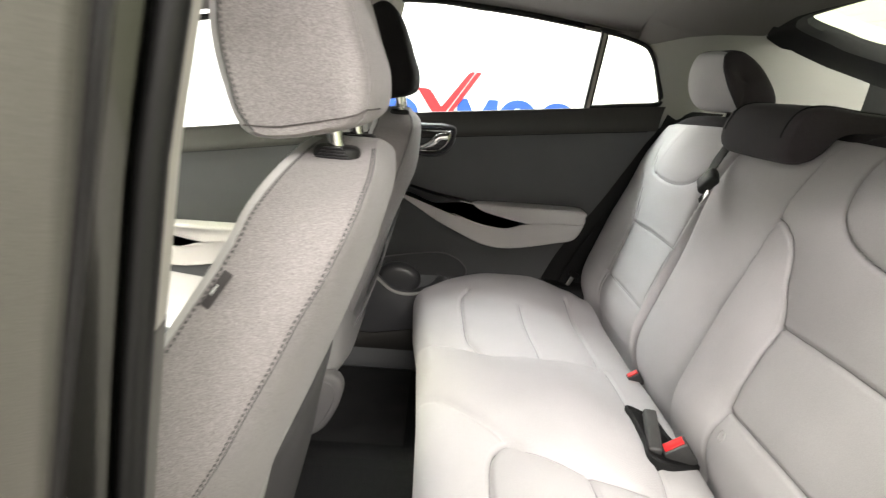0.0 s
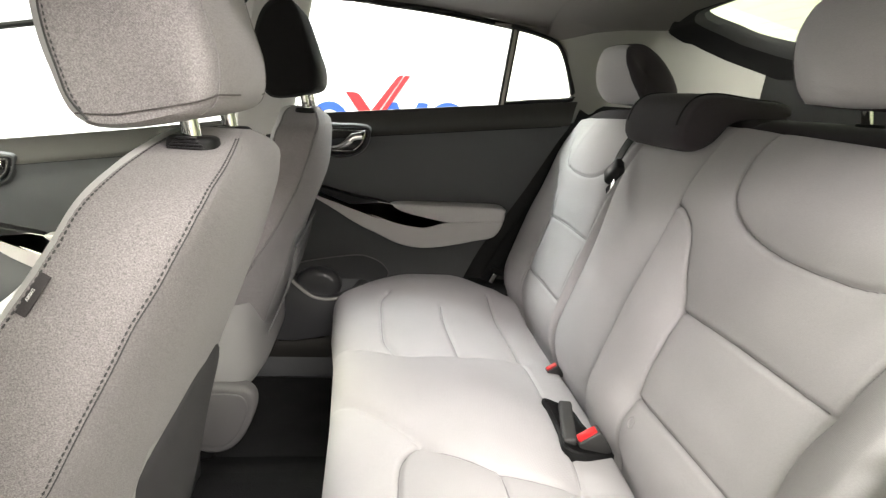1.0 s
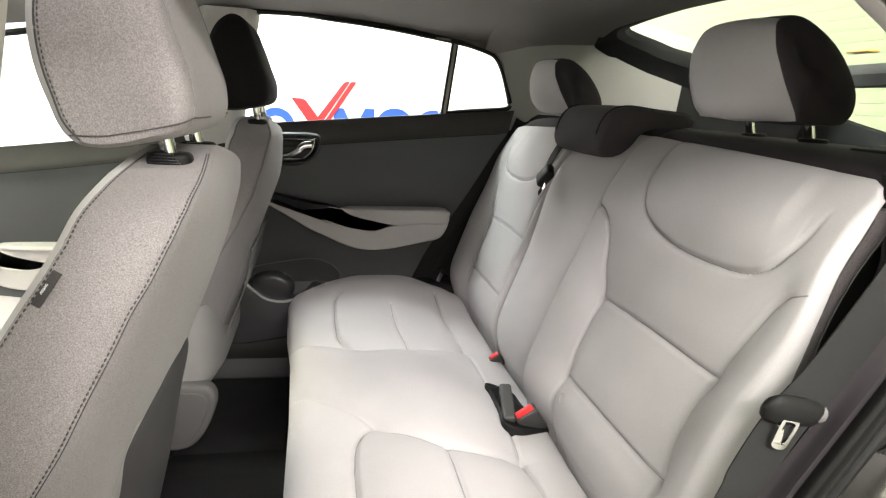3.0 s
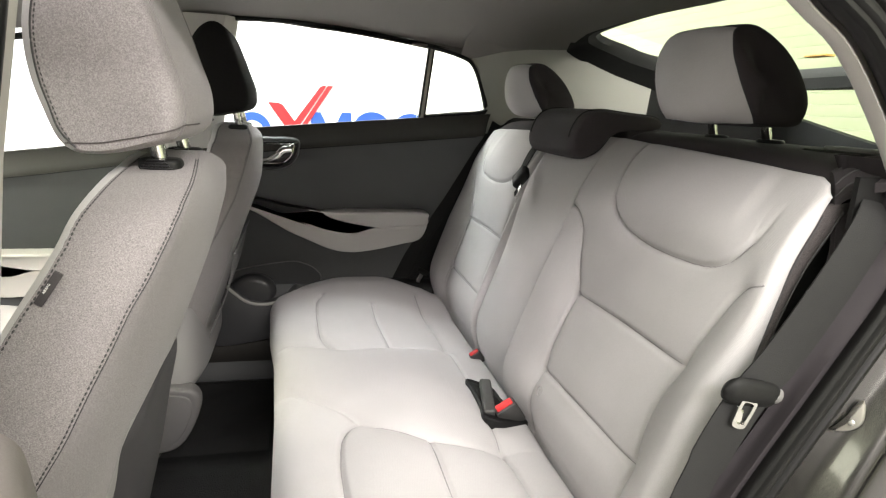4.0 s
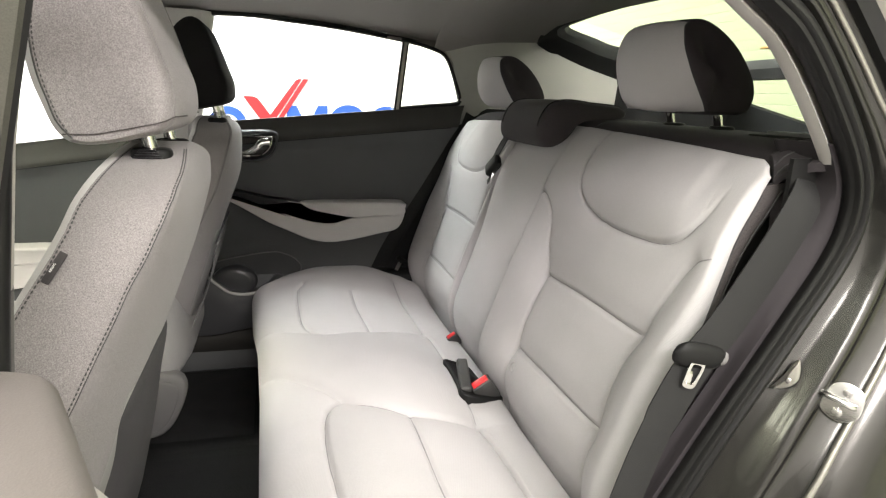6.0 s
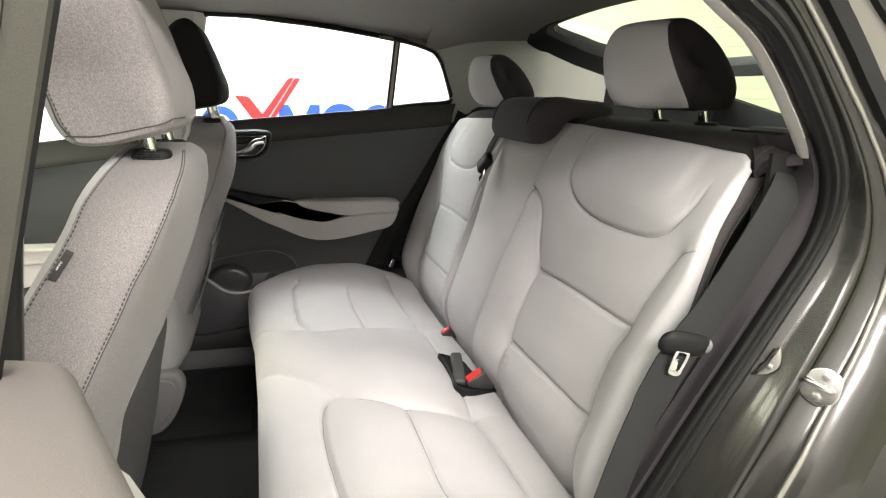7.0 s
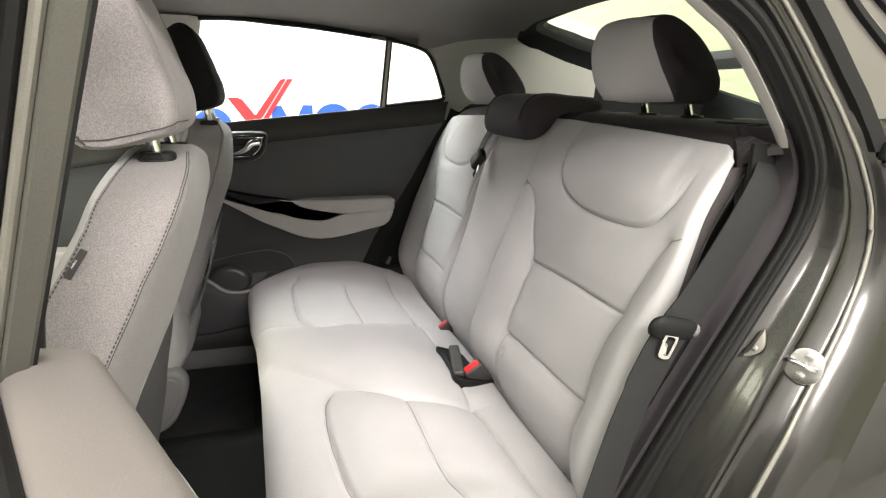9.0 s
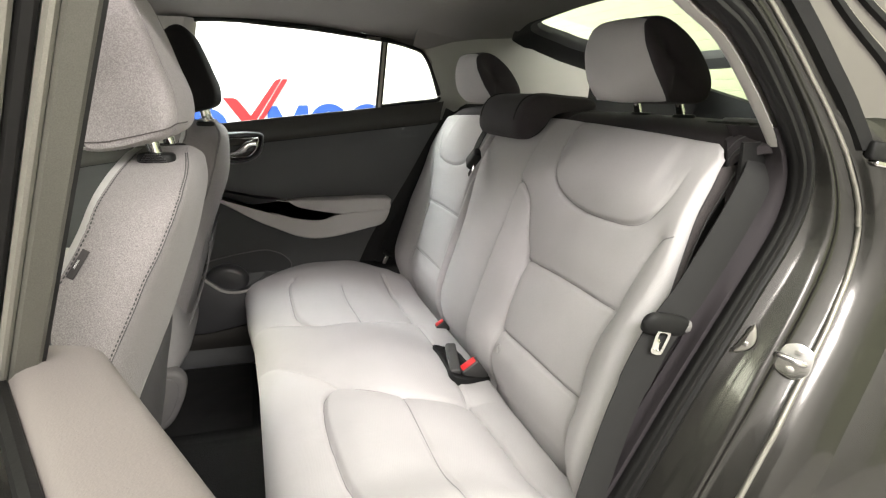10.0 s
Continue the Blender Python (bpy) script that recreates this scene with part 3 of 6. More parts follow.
def far_relief(y, z):
    k = np.where(y > 0.24, -0.17 - (y - 0.24) / np.where(y > 0.5, 0.95, 0.89), -0.17 + (0.24 - y) * 3.4)
    d = 0.6 * outer_relief(np.clip(k, -0.60, -0.06), z) * smooth(0.205, 0.225, y)
    c = np.clip((y - -0.048) / 0.258, 0, 1)
    d += 0.014 * np.sin(c * math.pi) ** 0.7 * (y < 0.21)
    d += groove(y, z, [(0.21, 0.45), (0.212, 0.8), (0.216, 1.08)], 0.012, 0.007, 0.02, 0.006)
    return d


far_back = backrest("backrest", -0.048, 0.645, far_relief, "light grey cloth wide backrest with plain centre section", 260, 0.011, 0.02)

def back_seam(line, relief, name="seam"):
    """A fine sewn line lying in the valley of a backrest seam."""
    c = curve(line, 90)
    d = relief(c[:, 0], c[:, 1])
    pts = np.stack([back_x(c[:, 1]) - d - 0.0002, c[:, 0], c[:, 1] + 0.25 * d], 1)
    pts[:, 1] += np.where(c[:, 0] < -0.42, 0.017 * smooth(0.82, 1.02, c[:, 1]) * np.clip((-0.42 - c[:, 0]) / 0.147, 0, 1), 0)
    return link(name, *tube(pts, 0.0009, 6), SEAMLINE, bench)


for line in (OUT[1:-1], INN[1:], YOKE[1:-2]):
    back_seam(line, outer_relief)
for zc in (0.682, 0.818):
    back_seam([(y0, zc + 0.004 * math.sin((y0 + 0.47) * 11)) for y0 in np.linspace(-0.460, -0.176, 12)], outer_relief)
back_seam([(0.2125, 0.60), (0.212, 0.8), (0.216, 1.04)], far_relief)


def far_line(line):
    """A seam of the outer backrest as it lies on the far one."""
    return [(0.24 - (k + 0.17) * 0.89, z) for k, z in line if k < -0.175]


for line in (YOKE[2:-2], [(-0.178, 0.682), (-0.3, 0.684), (-0.455, 0.682)], [(-0.178, 0.818), (-0.3, 0.82), (-0.455, 0.818)], [(-0.462, 0.60), (-0.46, 0.754), (-0.47, 0.82), (-0.504, 0.898)]):
    back_seam(far_line(line), far_relief)

# dark cloth tops of the backrests
def back_top(lo, hi):
    prof = curve([(0.690, 1.058), (0.700, 1.072), (0.722, 1.082), (0.77, 1.086), (0.83, 1.084), (0.85, 1.06), (0.85, 0.95)], 22)
    g = []
    for y in np.concatenate([[lo], np.linspace(lo + 0.012, hi - 0.012, 40), [hi]]):
        e = min(y - lo, hi - y)
        dip = 0.014 * (1 - min(1, e / 0.03)) ** 2
        z0 = float(top_edge(y)) - 0.004
        shift = float(back_x(z0)) - 0.694 + 0.012
        g.append([(x + shift * max(0, 1 - k / 8), y, z - dip * min(1, k / 3) + (z0 - 1.058) * max(0.25, 1 - k / 8)) for k, (x, z) in enumerate(prof)])
    return link("backrest_top", *sheet(g, 0.02, (0.2, 0, -1)), DARKCLOTH, bench, "charcoal cloth top edge")


back_top(-0.545, -0.052)
# charcoal shoulder sweeping from the seat corner to the pillar, over the belt opening
low_edge = curve([(0.684, -0.549, 1.034), (0.690, -0.556, 1.049), (0.698, -0.572, 1.0585), (0.707, -0.586, 1.063), (0.727, -0.602, 1.066)], 24)
high_edge = curve([(0.700, -0.520, 1.066), (0.722, -0.528, 1.082), (0.760, -0.545, 1.088), (0.800, -0.575, 1.086), (0.82, -0.604, 1.082)], 24)
g = [[tuple(a * (1 - u) + b * u + np.array((0, 0, 0.010 * math.sin(u * math.pi)))) for u in np.linspace(0, 1, 10)] for a, b in zip(low_edge, high_edge)]
link("shoulder", *sheet(g, 0.010, (0.1, 0.2, -1)), DARKCLOTH, bench, "charcoal cloth shoulder with double seam")
for k in (1, 3):
    link("seam", *tube([np.array(row[k]) + np.array((0, 0, 0.0006)) for row in g], 0.0008, 6), THREAD, bench)
back_top(-0.048, 0.64)
# dark side of the near backrest facing the door
def side_point(p, u):
    """Across the sewn side panel, from the light cloth back to the gap behind it; it widens towards the shoulder."""
    wide = 0.020 + 0.030 * smooth(0.90, 1.05, p[2])
    return (p[0] + 0.005 + u * wide, p[1] - 0.003 * math.sin(u * math.pi) + 0.010 * u * u, p[2] + 0.010 * u * smooth(0.95, 1.05, p[2]) - 0.002)


side_rows = EDGES[-0.567][8:-2:4]
link("backrest_side", *sheet([[side_point(p, u) for u in np.linspace(0, 1, 8)] for p in side_rows], 0.01, (0.2, 1, 0)), SIDECLOTH, bench, "heather charcoal cloth side")
for u in (0.03, 0.55):
    link("seam", *tube([np.array(side_point(p, u)) + np.array((0, -0.0012, 0)) for p in side_rows[:: 2]], 0.0009, 6), THREAD, bench)
# black sheet closing the gap behind the side panel, dark to give its shade
g = [[(p[0] + 0.03 + u * 0.12, p[1] + 0.012 + 0.004 * u, p[2] - 0.006) for u in np.linspace(0, 1, 6)] for p in side_rows]
link("side_gap_shade", *sheet(g, 0.01, (0, 1, 0)), MATTEBLACK, bench, "black seat frame side")
# anchor panel and post collars on the backrest top
link("release_plate", *box((0.745, -0.535, 1.078), (0.80, -0.425, 1.0865), 0.004), MATTEBLACK, bench, "black seat release bezel")
link("release_lever", *box((0.757, -0.518, 1.083), (0.785, -0.445, 1.091), 0.003), TRIMGREY, bench, "grey release lever")

# cushion
NC = [(0.075, -0.01), (0.12, -0.05), (0.19, -0.137), (0.247, -0.205), (0.328, -0.245), (0.40, -0.249), (0.451, -0.239)]
FC = [(0.06, 0.215), (0.12, 0.155), (0.221, 0.098), (0.33, 0.115), (0.458, 0.177)]
NI = [(0.222, -0.188), (0.204, -0.208), (0.192, -0.245), (0.188, -0.335), (0.195, -0.452), (0.205, -0.515), (0.23, -0.60)]
FI = [(0.20, 0.115), (0.178, 0.17), (0.172, 0.25), (0.172, 0.414), (0.19, 0.47)]
SEAMS = [(NI, 0.007), (FI, 0.006), ([(0.328, -0.248), (0.328, -0.36), (0.328, -0.476), (0.336, -0.60)], 0.004), ([(0.317, 0.119), (0.310, 0.20), (0.307, 0.29), (0.31, 0.40)], 0.004),
         ([(0.451, -0.239), (0.458, -0.33), (0.461, -0.409), (0.462, -0.60)], 0.008), ([(0.455, 0.190), (0.450, 0.29), (0.446, 0.40), (0.45, 0.55)], 0.007),
         ([(0.458, 0.177), (0.456, -0.02), (0.451, -0.24)], 0.004)]
prof = curve([(0.16, 0.36), (0.105, 0.44), (0.083, 0.52), (0.083, 0.565), (0.105, 0.598), (0.15, 0.614), (0.22, 0.621), (0.33, 0.615), (0.46, 0.577), (0.53, 0.562), (0.59, 0.548)], 260)
ny = 420
yy = np.linspace(-0.64, 0.68, ny)
px, py = np.meshgrid(prof[:, 0], yy)
pz = np.meshgrid(prof[:, 1], yy)[0]
shift = np.interp(py, [-0.64, -0.42, -0.05, 0.194, 0.326, 0.515, 0.58, 0.62, 0.66, 0.68], [0.03, 0.012, 0.006, -0.004, -0.018, -0.026, 0.02, 0.075, 0.15, 0.24])
qx = px + shift * (1 - smooth(0.15, 0.5, px))
top = smooth(0.555, 0.60, pz) + (px > 0.4)
top = np.clip(top, 0, 1)
hump = np.zeros_like(px)
ncy = np.interp(qx, [p[0] for p in NC], [p[1] for p in NC])
fcy = np.interp(qx, [p[0] for p in FC], [p[1] for p in FC])
w = np.clip((py - ncy) / (fcy - ncy), 0, 1)
hump += 0.017 * np.sin(w * math.pi) ** 0.6 * (1 - 0.5 * smooth(0.3, 0.5, qx))
rel = hump + groove(qx, py, curve(NC, 50), 0.006, 0.006, 0.03, 0.005) + groove(qx, py, curve(FC, 50), 0.004, 0.007, 0.03, 0.004)
for line, depth in SEAMS:
    rel += groove(qx, py, curve(line, 40), depth * 1.35, 0.0036, 0.025, depth * 0.8)
rel += 0.008 * np.exp(-((qx - 0.255) / 0.05) ** 2) * np.exp(-((py + 0.37) / 0.13) ** 4)
rel += 0.02 * np.exp(-((py + 0.57) / 0.06) ** 2) * smooth(0.12, 0.25, qx)
rel += 0.012 * np.exp(-((py - 0.53) / 0.08) ** 2) * smooth(0.12, 0.25, qx)
rel += 0.011 * np.exp(-((py - 0.60) / 0.06) ** 2) * smooth(0.30, 0.42, qx) * (1 - smooth(0.47, 0.52, qx))
rel -= 0.05 * smooth(0.60, 0.68, py)
rel -= 0.030 * smooth(0.522, 0.546, qx)
g = np.stack([qx, py, pz + rel * top], 2)
link("cushion", *sheet(g, 0.05, (0.25, 0, -1)), SEAT, bench, "light grey cloth cushion with sewn panels", 75)

def cushion_seam(line):
    """A fine sewn line lying in a seam of the cushion."""
    pts = []
    for a, b in curve(line, 70):
        r = np.hypot(qx - a, py - b) + np.where(top > 0.6, 0, 9)
        i, k = np.unravel_index(np.argmin(r), r.shape)
        pts.append((a, b, g[i, k, 2]))
    pts = np.array(pts)
    pts[1:-1, 2] = (pts[:-2, 2] + pts[1:-1, 2] + pts[2:, 2]) / 3
    return link("seam", *tube(pts, 0.0010, 6), SEAMLINE, bench)


for line, depth in SEAMS:
    cushion_seam([q for q in line if -0.62 < q[1] < 0.56])
cushion_seam(NC[3:])

# buckle well and buckles
def buckle_set(centre, size, label):
    """A buckle tilted in its opening, with the red button on its upper end."""
    t = thing("seat_belt_buckle", label, "seat belt buckle", "rear seat belt buckles")
    v_, r_, u_ = Vector((0.33, 0.87, -0.37)).normalized(), Vector((0.935, -0.355, 0.0)), Vector((0.13, 0.35, 0.93)).normalized()
    long_ = (0.027 * r_ + 0.021 * u_).normalized()
    n_ = (-0.6 * v_ + 0.6 * u_ - 0.35 * r_)
    n_ = (n_ - long_ * n_.dot(long_)).normalized()
    t_ = n_.cross(long_)
    m = Matrix(((long_.x, t_.x, n_.x, centre[0]), (long_.y, t_.y, n_.y, centre[1]), (long_.z, t_.z, n_.z, centre[2]), (0, 0, 0, 1)))
    k = size
    link("housing", *moved(box((-0.020 * k, -0.011 * k, -0.050 * k), (0.020 * k, 0.011 * k, 0.0), 0.004 * k), m), BUCKLE, t)
    link("release_button", *moved(box((-0.016 * k, -0.0075 * k, -0.006), (0.016 * k, 0.0075 * k, 0.0025), 0.002 * k), m), RED, t, "red press button")
    return t


buckle_set((0.482, -0.150, 0.606), 1.0, "black seat belt buckle with red button between cushions")
buckle_set((0.508, 0.132, 0.584), 0.65, "black seat belt buckle with red button beside far cushion")
stalk = thing("seat_belt_buckle", "grey folded seat belt buckle lying in the cushion gap", "seat belt buckle", "rear seat belt buckles")
_d = (Vector((0.472, -0.062, 0.607)) - Vector((0.455, -0.152, 0.588))).normalized()
_x = _d.cross(Vector((0, 0, 1))).normalized()
_z = _x.cross(_d)
_m = Matrix(((_x.x, _d.x, _z.x, 0.4645), (_x.y, _d.y, _z.y, -0.107), (_x.z, _d.z, _z.z, 0.600), (0, 0, 0, 1)))
link("housing", *moved(box((-0.011, -0.047, -0.008), (0.011, 0.047, 0.008), 0.005), _m), BUCKLE, stalk)
link("webbing", *moved(box((-0.009, -0.075, -0.006), (0.009, -0.045, -0.003), 0.001), _m), WEBBING, stalk)
well = ring_curve([(0.450, -0.020), (0.475, -0.022), (0.498, -0.036), (0.503, -0.083), (0.52, -0.131), (0.527, -0.150), (0.497, -0.166), (0.468, -0.176), (0.444, -0.168), (0.450, -0.12), (0.452, -0.055)], 60)
wz = lambda a: 0.5935 - 0.30 * (a - 0.46)
v, f = loft([[(a, b, wz(a) - 0.02) for a, b in inset(well, -0.004)], [(a, b, wz(a) - 0.003) for a, b in inset(well, -0.003)], [(a, b, wz(a)) for a, b in well], [(a, b, wz(a) - 0.004) for a, b in inset(well, 0.004)]])
link("buckle_well", v, f, MATTEBLACK, bench, "black lined buckle opening")
# child anchor button
zb, yb = 0.655, -0.200
xb_ = float(back_x(zb)) - float(outer_relief(np.array([yb]), np.array([zb]))[0]) - 0.0012
slope = float(back_x(zb + 0.01) - back_x(zb - 0.01)) / 0.02
loop = [(xb_ - 0.0005 + slope * 0.0085 * math.sin(a), yb + 0.0078 * math.cos(a), zb + 0.0085 * math.sin(a)) for a in np.linspace(0, 2 * math.pi, 26)]
link("anchor_button", *tube(loop, 0.0011, 6, 1.0, (1, 0, 0)), PALETHREAD, bench, "small round grey anchor button")
link("anchor_mark", *tube([(xb_ - 0.0004 - slope * 0.004, yb, zb - 0.004), (xb_ - 0.0004 + slope * 0.004, yb, zb + 0.004)], 0.0007, 6), PALETHREAD, bench)

# head restraints
def rear_restraint(cy, dz, label):
    """A wedge-shaped padded head restraint: light front, charcoal ends and rear, on two posts."""
    t = thing("head_restraint", label, "head restraint", "rear head restraints")
    front_mid = curve([(0.676, 1.238), (0.664, 1.230), (0.655, 1.208), (0.651, 1.172), (0.658, 1.138), (0.680, 1.114), (0.716, 1.1075)], 31)
    front_end = curve([(0.674, 1.234), (0.666, 1.224), (0.6655, 1.200), (0.672, 1.182), (0.682, 1.161), (0.697, 1.138), (0.716, 1.112)], 31)
    rear_line = curve([(0.716, 1.110), (0.755, 1.1075), (0.781, 1.109), (0.792, 1.119), (0.790, 1.146), (0.770, 1.181), (0.744, 1.212), (0.716, 1.233), (0.696, 1.239), (0.675, 1.236)], 46)
    mid, end = (np.vstack([f[:-1], rear_line[:-1]]) for f in (front_mid, front_end))
    nf, n = 30, len(mid)
    c, hw = np.array((0.718, 1.165)), 0.108
    rings, ends = [], {}
    for q in np.linspace(-1, 1, 41):
        v = math.copysign(1 - (1 - abs(q)) ** 1.8, q)
        k = abs(v) ** 2.0
        shape_ = mid * (1 - k) + end * k
        ring = []
        for i, p in enumerate(shape_):
            h = (p[1] - 1.168) / 0.07
            dent = 1 - 0.012 * (math.exp(-(min(i, n - i) / 1.2) ** 2) + math.exp(-((i - nf) / 1.2) ** 2))
            p = c + (p - c) * dent * (1 - 0.035 * k * k)
            ahead = smooth(0.71, 0.66, p[0]) * k
            ring.append((p[0] + 0.016 * ahead * (v > 0), cy + v * hw * (1 - 0.10 * abs(h) ** 3 - 0.05 * max(0, h) - ahead * (v > 0) * (0.06 + 0.26 * h * h)), p[1] + dz))
        rings.append(ring)
    for tip, side in ((rings[0], -1), (rings[-1], 1)):
        ends[side] = [[(c[0] + (x - c[0]) * r, y + side * b * (1 - 0.35 * abs((z - dz - 1.168) / 0.07) ** 2), c[1] + dz + (z - c[1] - dz) * r) for x, y, z in tip] for r, b in ((0.97, 0.0035), (0.90, 0.0065), (0.76, 0.009), (0.5, 0.0105), (0.2, 0.011))]
    verts, faces = loft(ends[-1][::-1] + rings + ends[1])
    first, last = 5 * n, (5 + len(rings) - 1) * n
    is_front = lambda q: len(q) == 4 and q[0] % n < nf and first <= q[0] < last
    light = [q for q in faces if is_front(q)]
    dark = [q for q in faces if not is_front(q)]
    link("front_cover", verts, light, SEAT, t, "light grey cloth front", 80)
    link("rear_cover", verts, dark, DARKCLOTH, t, "charcoal cloth ends and rear", 80)
    seam = [rings[-1][i] for i in range(nf, -1, -1)] + [r[0] for r in rings[::-1]] + [rings[0][i] for i in range(nf + 1)]
    link("seam", *tube(curve(seam[::2], 160), 0.0008, 6), THREAD, t)
    for s in (-1, 1):
        v, f = tube([(0.786, cy + s * 0.059, 1.06), (0.768, cy + s * 0.059, 1.125 + dz)], 0.0066, 14)
        link("post", v, f, CHROME, t, "chrome post")
        ringp = [(0.015 * math.cos(a), 0.022 * math.sin(a)) for a in np.linspace(0, 2 * math.pi, 28, endpoint=False)]
        link("collar", *plate(ringp, lambda u, v, h: (0.784 + u, cy + s * 0.059 + v, 1.082 + h), 0.0095, 0.003), MATTEBLACK, t, "black post collar")
    return t


rear_restraint(-0.268, 0.0, "light grey and charcoal rear head restraint on chrome posts")
rear_restraint(0.452, -0.012, "light grey and charcoal rear head restraint behind far seat")

# folded centre head restraint: a roll over the backrest edge and a pad lying on top
centre = thing("centre_head_restraint", "charcoal cloth centre head restraint folded over the backrest", "head restraint")
prof = ring_curve([(0.618, 1.048), (0.628, 1.032), (0.652, 1.030), (0.676, 1.046), (0.694, 1.072), (0.72, 1.084), (0.77, 1.087), (0.797, 1.092), (0.803, 1.104), (0.785, 1.114), (0.73, 1.118), (0.675, 1.122), (0.640, 1.112), (0.621, 1.082)], 64)
rings = []
for y, s in ((-0.033, 0.80), (-0.029, 0.90), (-0.018, 0.97), (0.0, 1.0), (0.04, 1.005), (0.08, 1.01), (0.12, 1.005), (0.165, 1.0), (0.186, 0.97), (0.198, 0.90), (0.202, 0.80)):
    c = np.array((0.70, 1.088))
    rings.append([(c[0] + (u - c[0]) * (0.5 + 0.5 * s), y, c[1] + (v - c[1]) * s) for u, v in prof])
link("pad", *loft(rings), DARKCLOTH, centre, "charcoal cloth pad", 60)
for y in (-0.012, 0.180):
    pts = [(0.70 + (u - 0.70) * 1.002, y, 1.088 + (v - 1.088) * 1.01) for u, v in prof]
    link("piping", *tube(pts[8:-2], 0.0016, 6), MATTEBLACK, centre)

# ---- front seats ----
SECT = [(0.42, -0.33, -0.145, 0.20), (0.50, -0.305, -0.118, 0.222), (0.60, -0.262, -0.083, 0.235), (0.70, -0.215, -0.050, 0.24), (0.80, -0.160, -0.022, 0.238), (0.87, -0.118, 0.004, 0.231),
        (0.93, -0.084, 0.026, 0.218), (0.965, -0.065, 0.036, 0.204), (0.995, -0.05, 0.0435, 0.187), (1.012, -0.025, 0.0445, 0.170), (1.024, -0.008, 0.0435, 0.147), (1.034, 0.000, 0.041, 0.113), (1.042, 0.0, 0.038, 0.078), (1.049, 0.0, 0.035, 0.042)]
SECT = curve(SECT, 160)
SEAM_F = [(0.42, -0.318), (0.65, -0.232), (0.75, -0.183), (0.85, -0.128), (0.934, -0.079), (0.985, -0.051), (1.013, -0.041), (1.028, -0.035), (1.038, -0.031), (1.049, -0.024)]
SEAM_R = [(0.42, -0.232), (0.65, -0.160), (0.75, -0.103), (0.812, -0.065), (0.841, -0.048), (0.885, -0.027), (0.916, -0.011), (0.9445, 0.002), (0.97, 0.0155), (0.995, 0.0265), (1.018, 0.0345), (1.03, 0.0365), (1.04, 0.036), (1.049, 0.033)]
SEAM_F, SEAM_R = curve(SEAM_F, 120), curve(SEAM_R, 120)


def seat_ring(z, counts=(14, 16, 22)):
    """A section of the backrest, starting at the front middle: facing, side, rear, then the other half mirrored."""
    xr, hw = (np.interp(z, SECT[:, 0], SECT[:, k]) for k in (2, 3))
    sf, sr = np.interp(z, SEAM_F[:, 0], SEAM_F[:, 1]), np.interp(z, SEAM_R[:, 0], SEAM_R[:, 1])
    xf = sf - 0.012
    sr = min(sr, xr - 0.003)
    low = smooth(1.0, 0.85, z)
    knots = [(xf - 0.006 * low, 0.0), (xf, 0.5 * hw), (xf + 0.002, 0.78 * hw), (xf + 0.004, 0.93 * hw), (sf, 0.995 * hw), (sf * 0.66 + sr * 0.34, 1.01 * hw), (sf * 0.33 + sr * 0.67, 1.005 * hw), (sr, 0.955 * hw),
             (sr + (xr - sr) * 0.45, 0.82 * hw), (sr + (xr - sr) * 0.80, 0.60 * hw), (sr + (xr - sr) * 0.95, 0.32 * hw), (xr, 0.0)]
    half = curve(knots, 400)
    i1 = int(np.argmin(np.hypot(half[:, 0] - sf, half[:, 1] - 0.995 * hw)))
    i2 = int(np.argmin(np.hypot(half[:, 0] - sr, half[:, 1] - 0.955 * hw)))
    pts = []
    for lo, hi, n in ((0, i1, counts[0]), (i1, i2, counts[1]), (i2, 399, counts[2])):
        seg = half[lo:hi + 1] if hi > lo else half[lo:lo + 2]
        dd = np.concatenate([[0], np.cumsum(np.linalg.norm(np.diff(seg, axis=0), axis=1))])
        q = np.linspace(0, dd[-1], n + 1)[:-1]
        pts += [(np.interp(v, dd, seg[:, 0]), np.interp(v, dd, seg[:, 1])) for v in q]
    pts.append((half[-1][0], 0.0))
    ring = [(x, -y, z) for x, y in pts] + [(x, y, z) for x, y in pts[-2:0:-1]]
    return ring


def back_set(z, near):
    """The passenger backrest lies a little further back below its shoulder."""
    return 0.0 if near else 0.020 * smooth(1.03, 0.90, z) - 0.012 * smooth(1.02, 1.05, z)


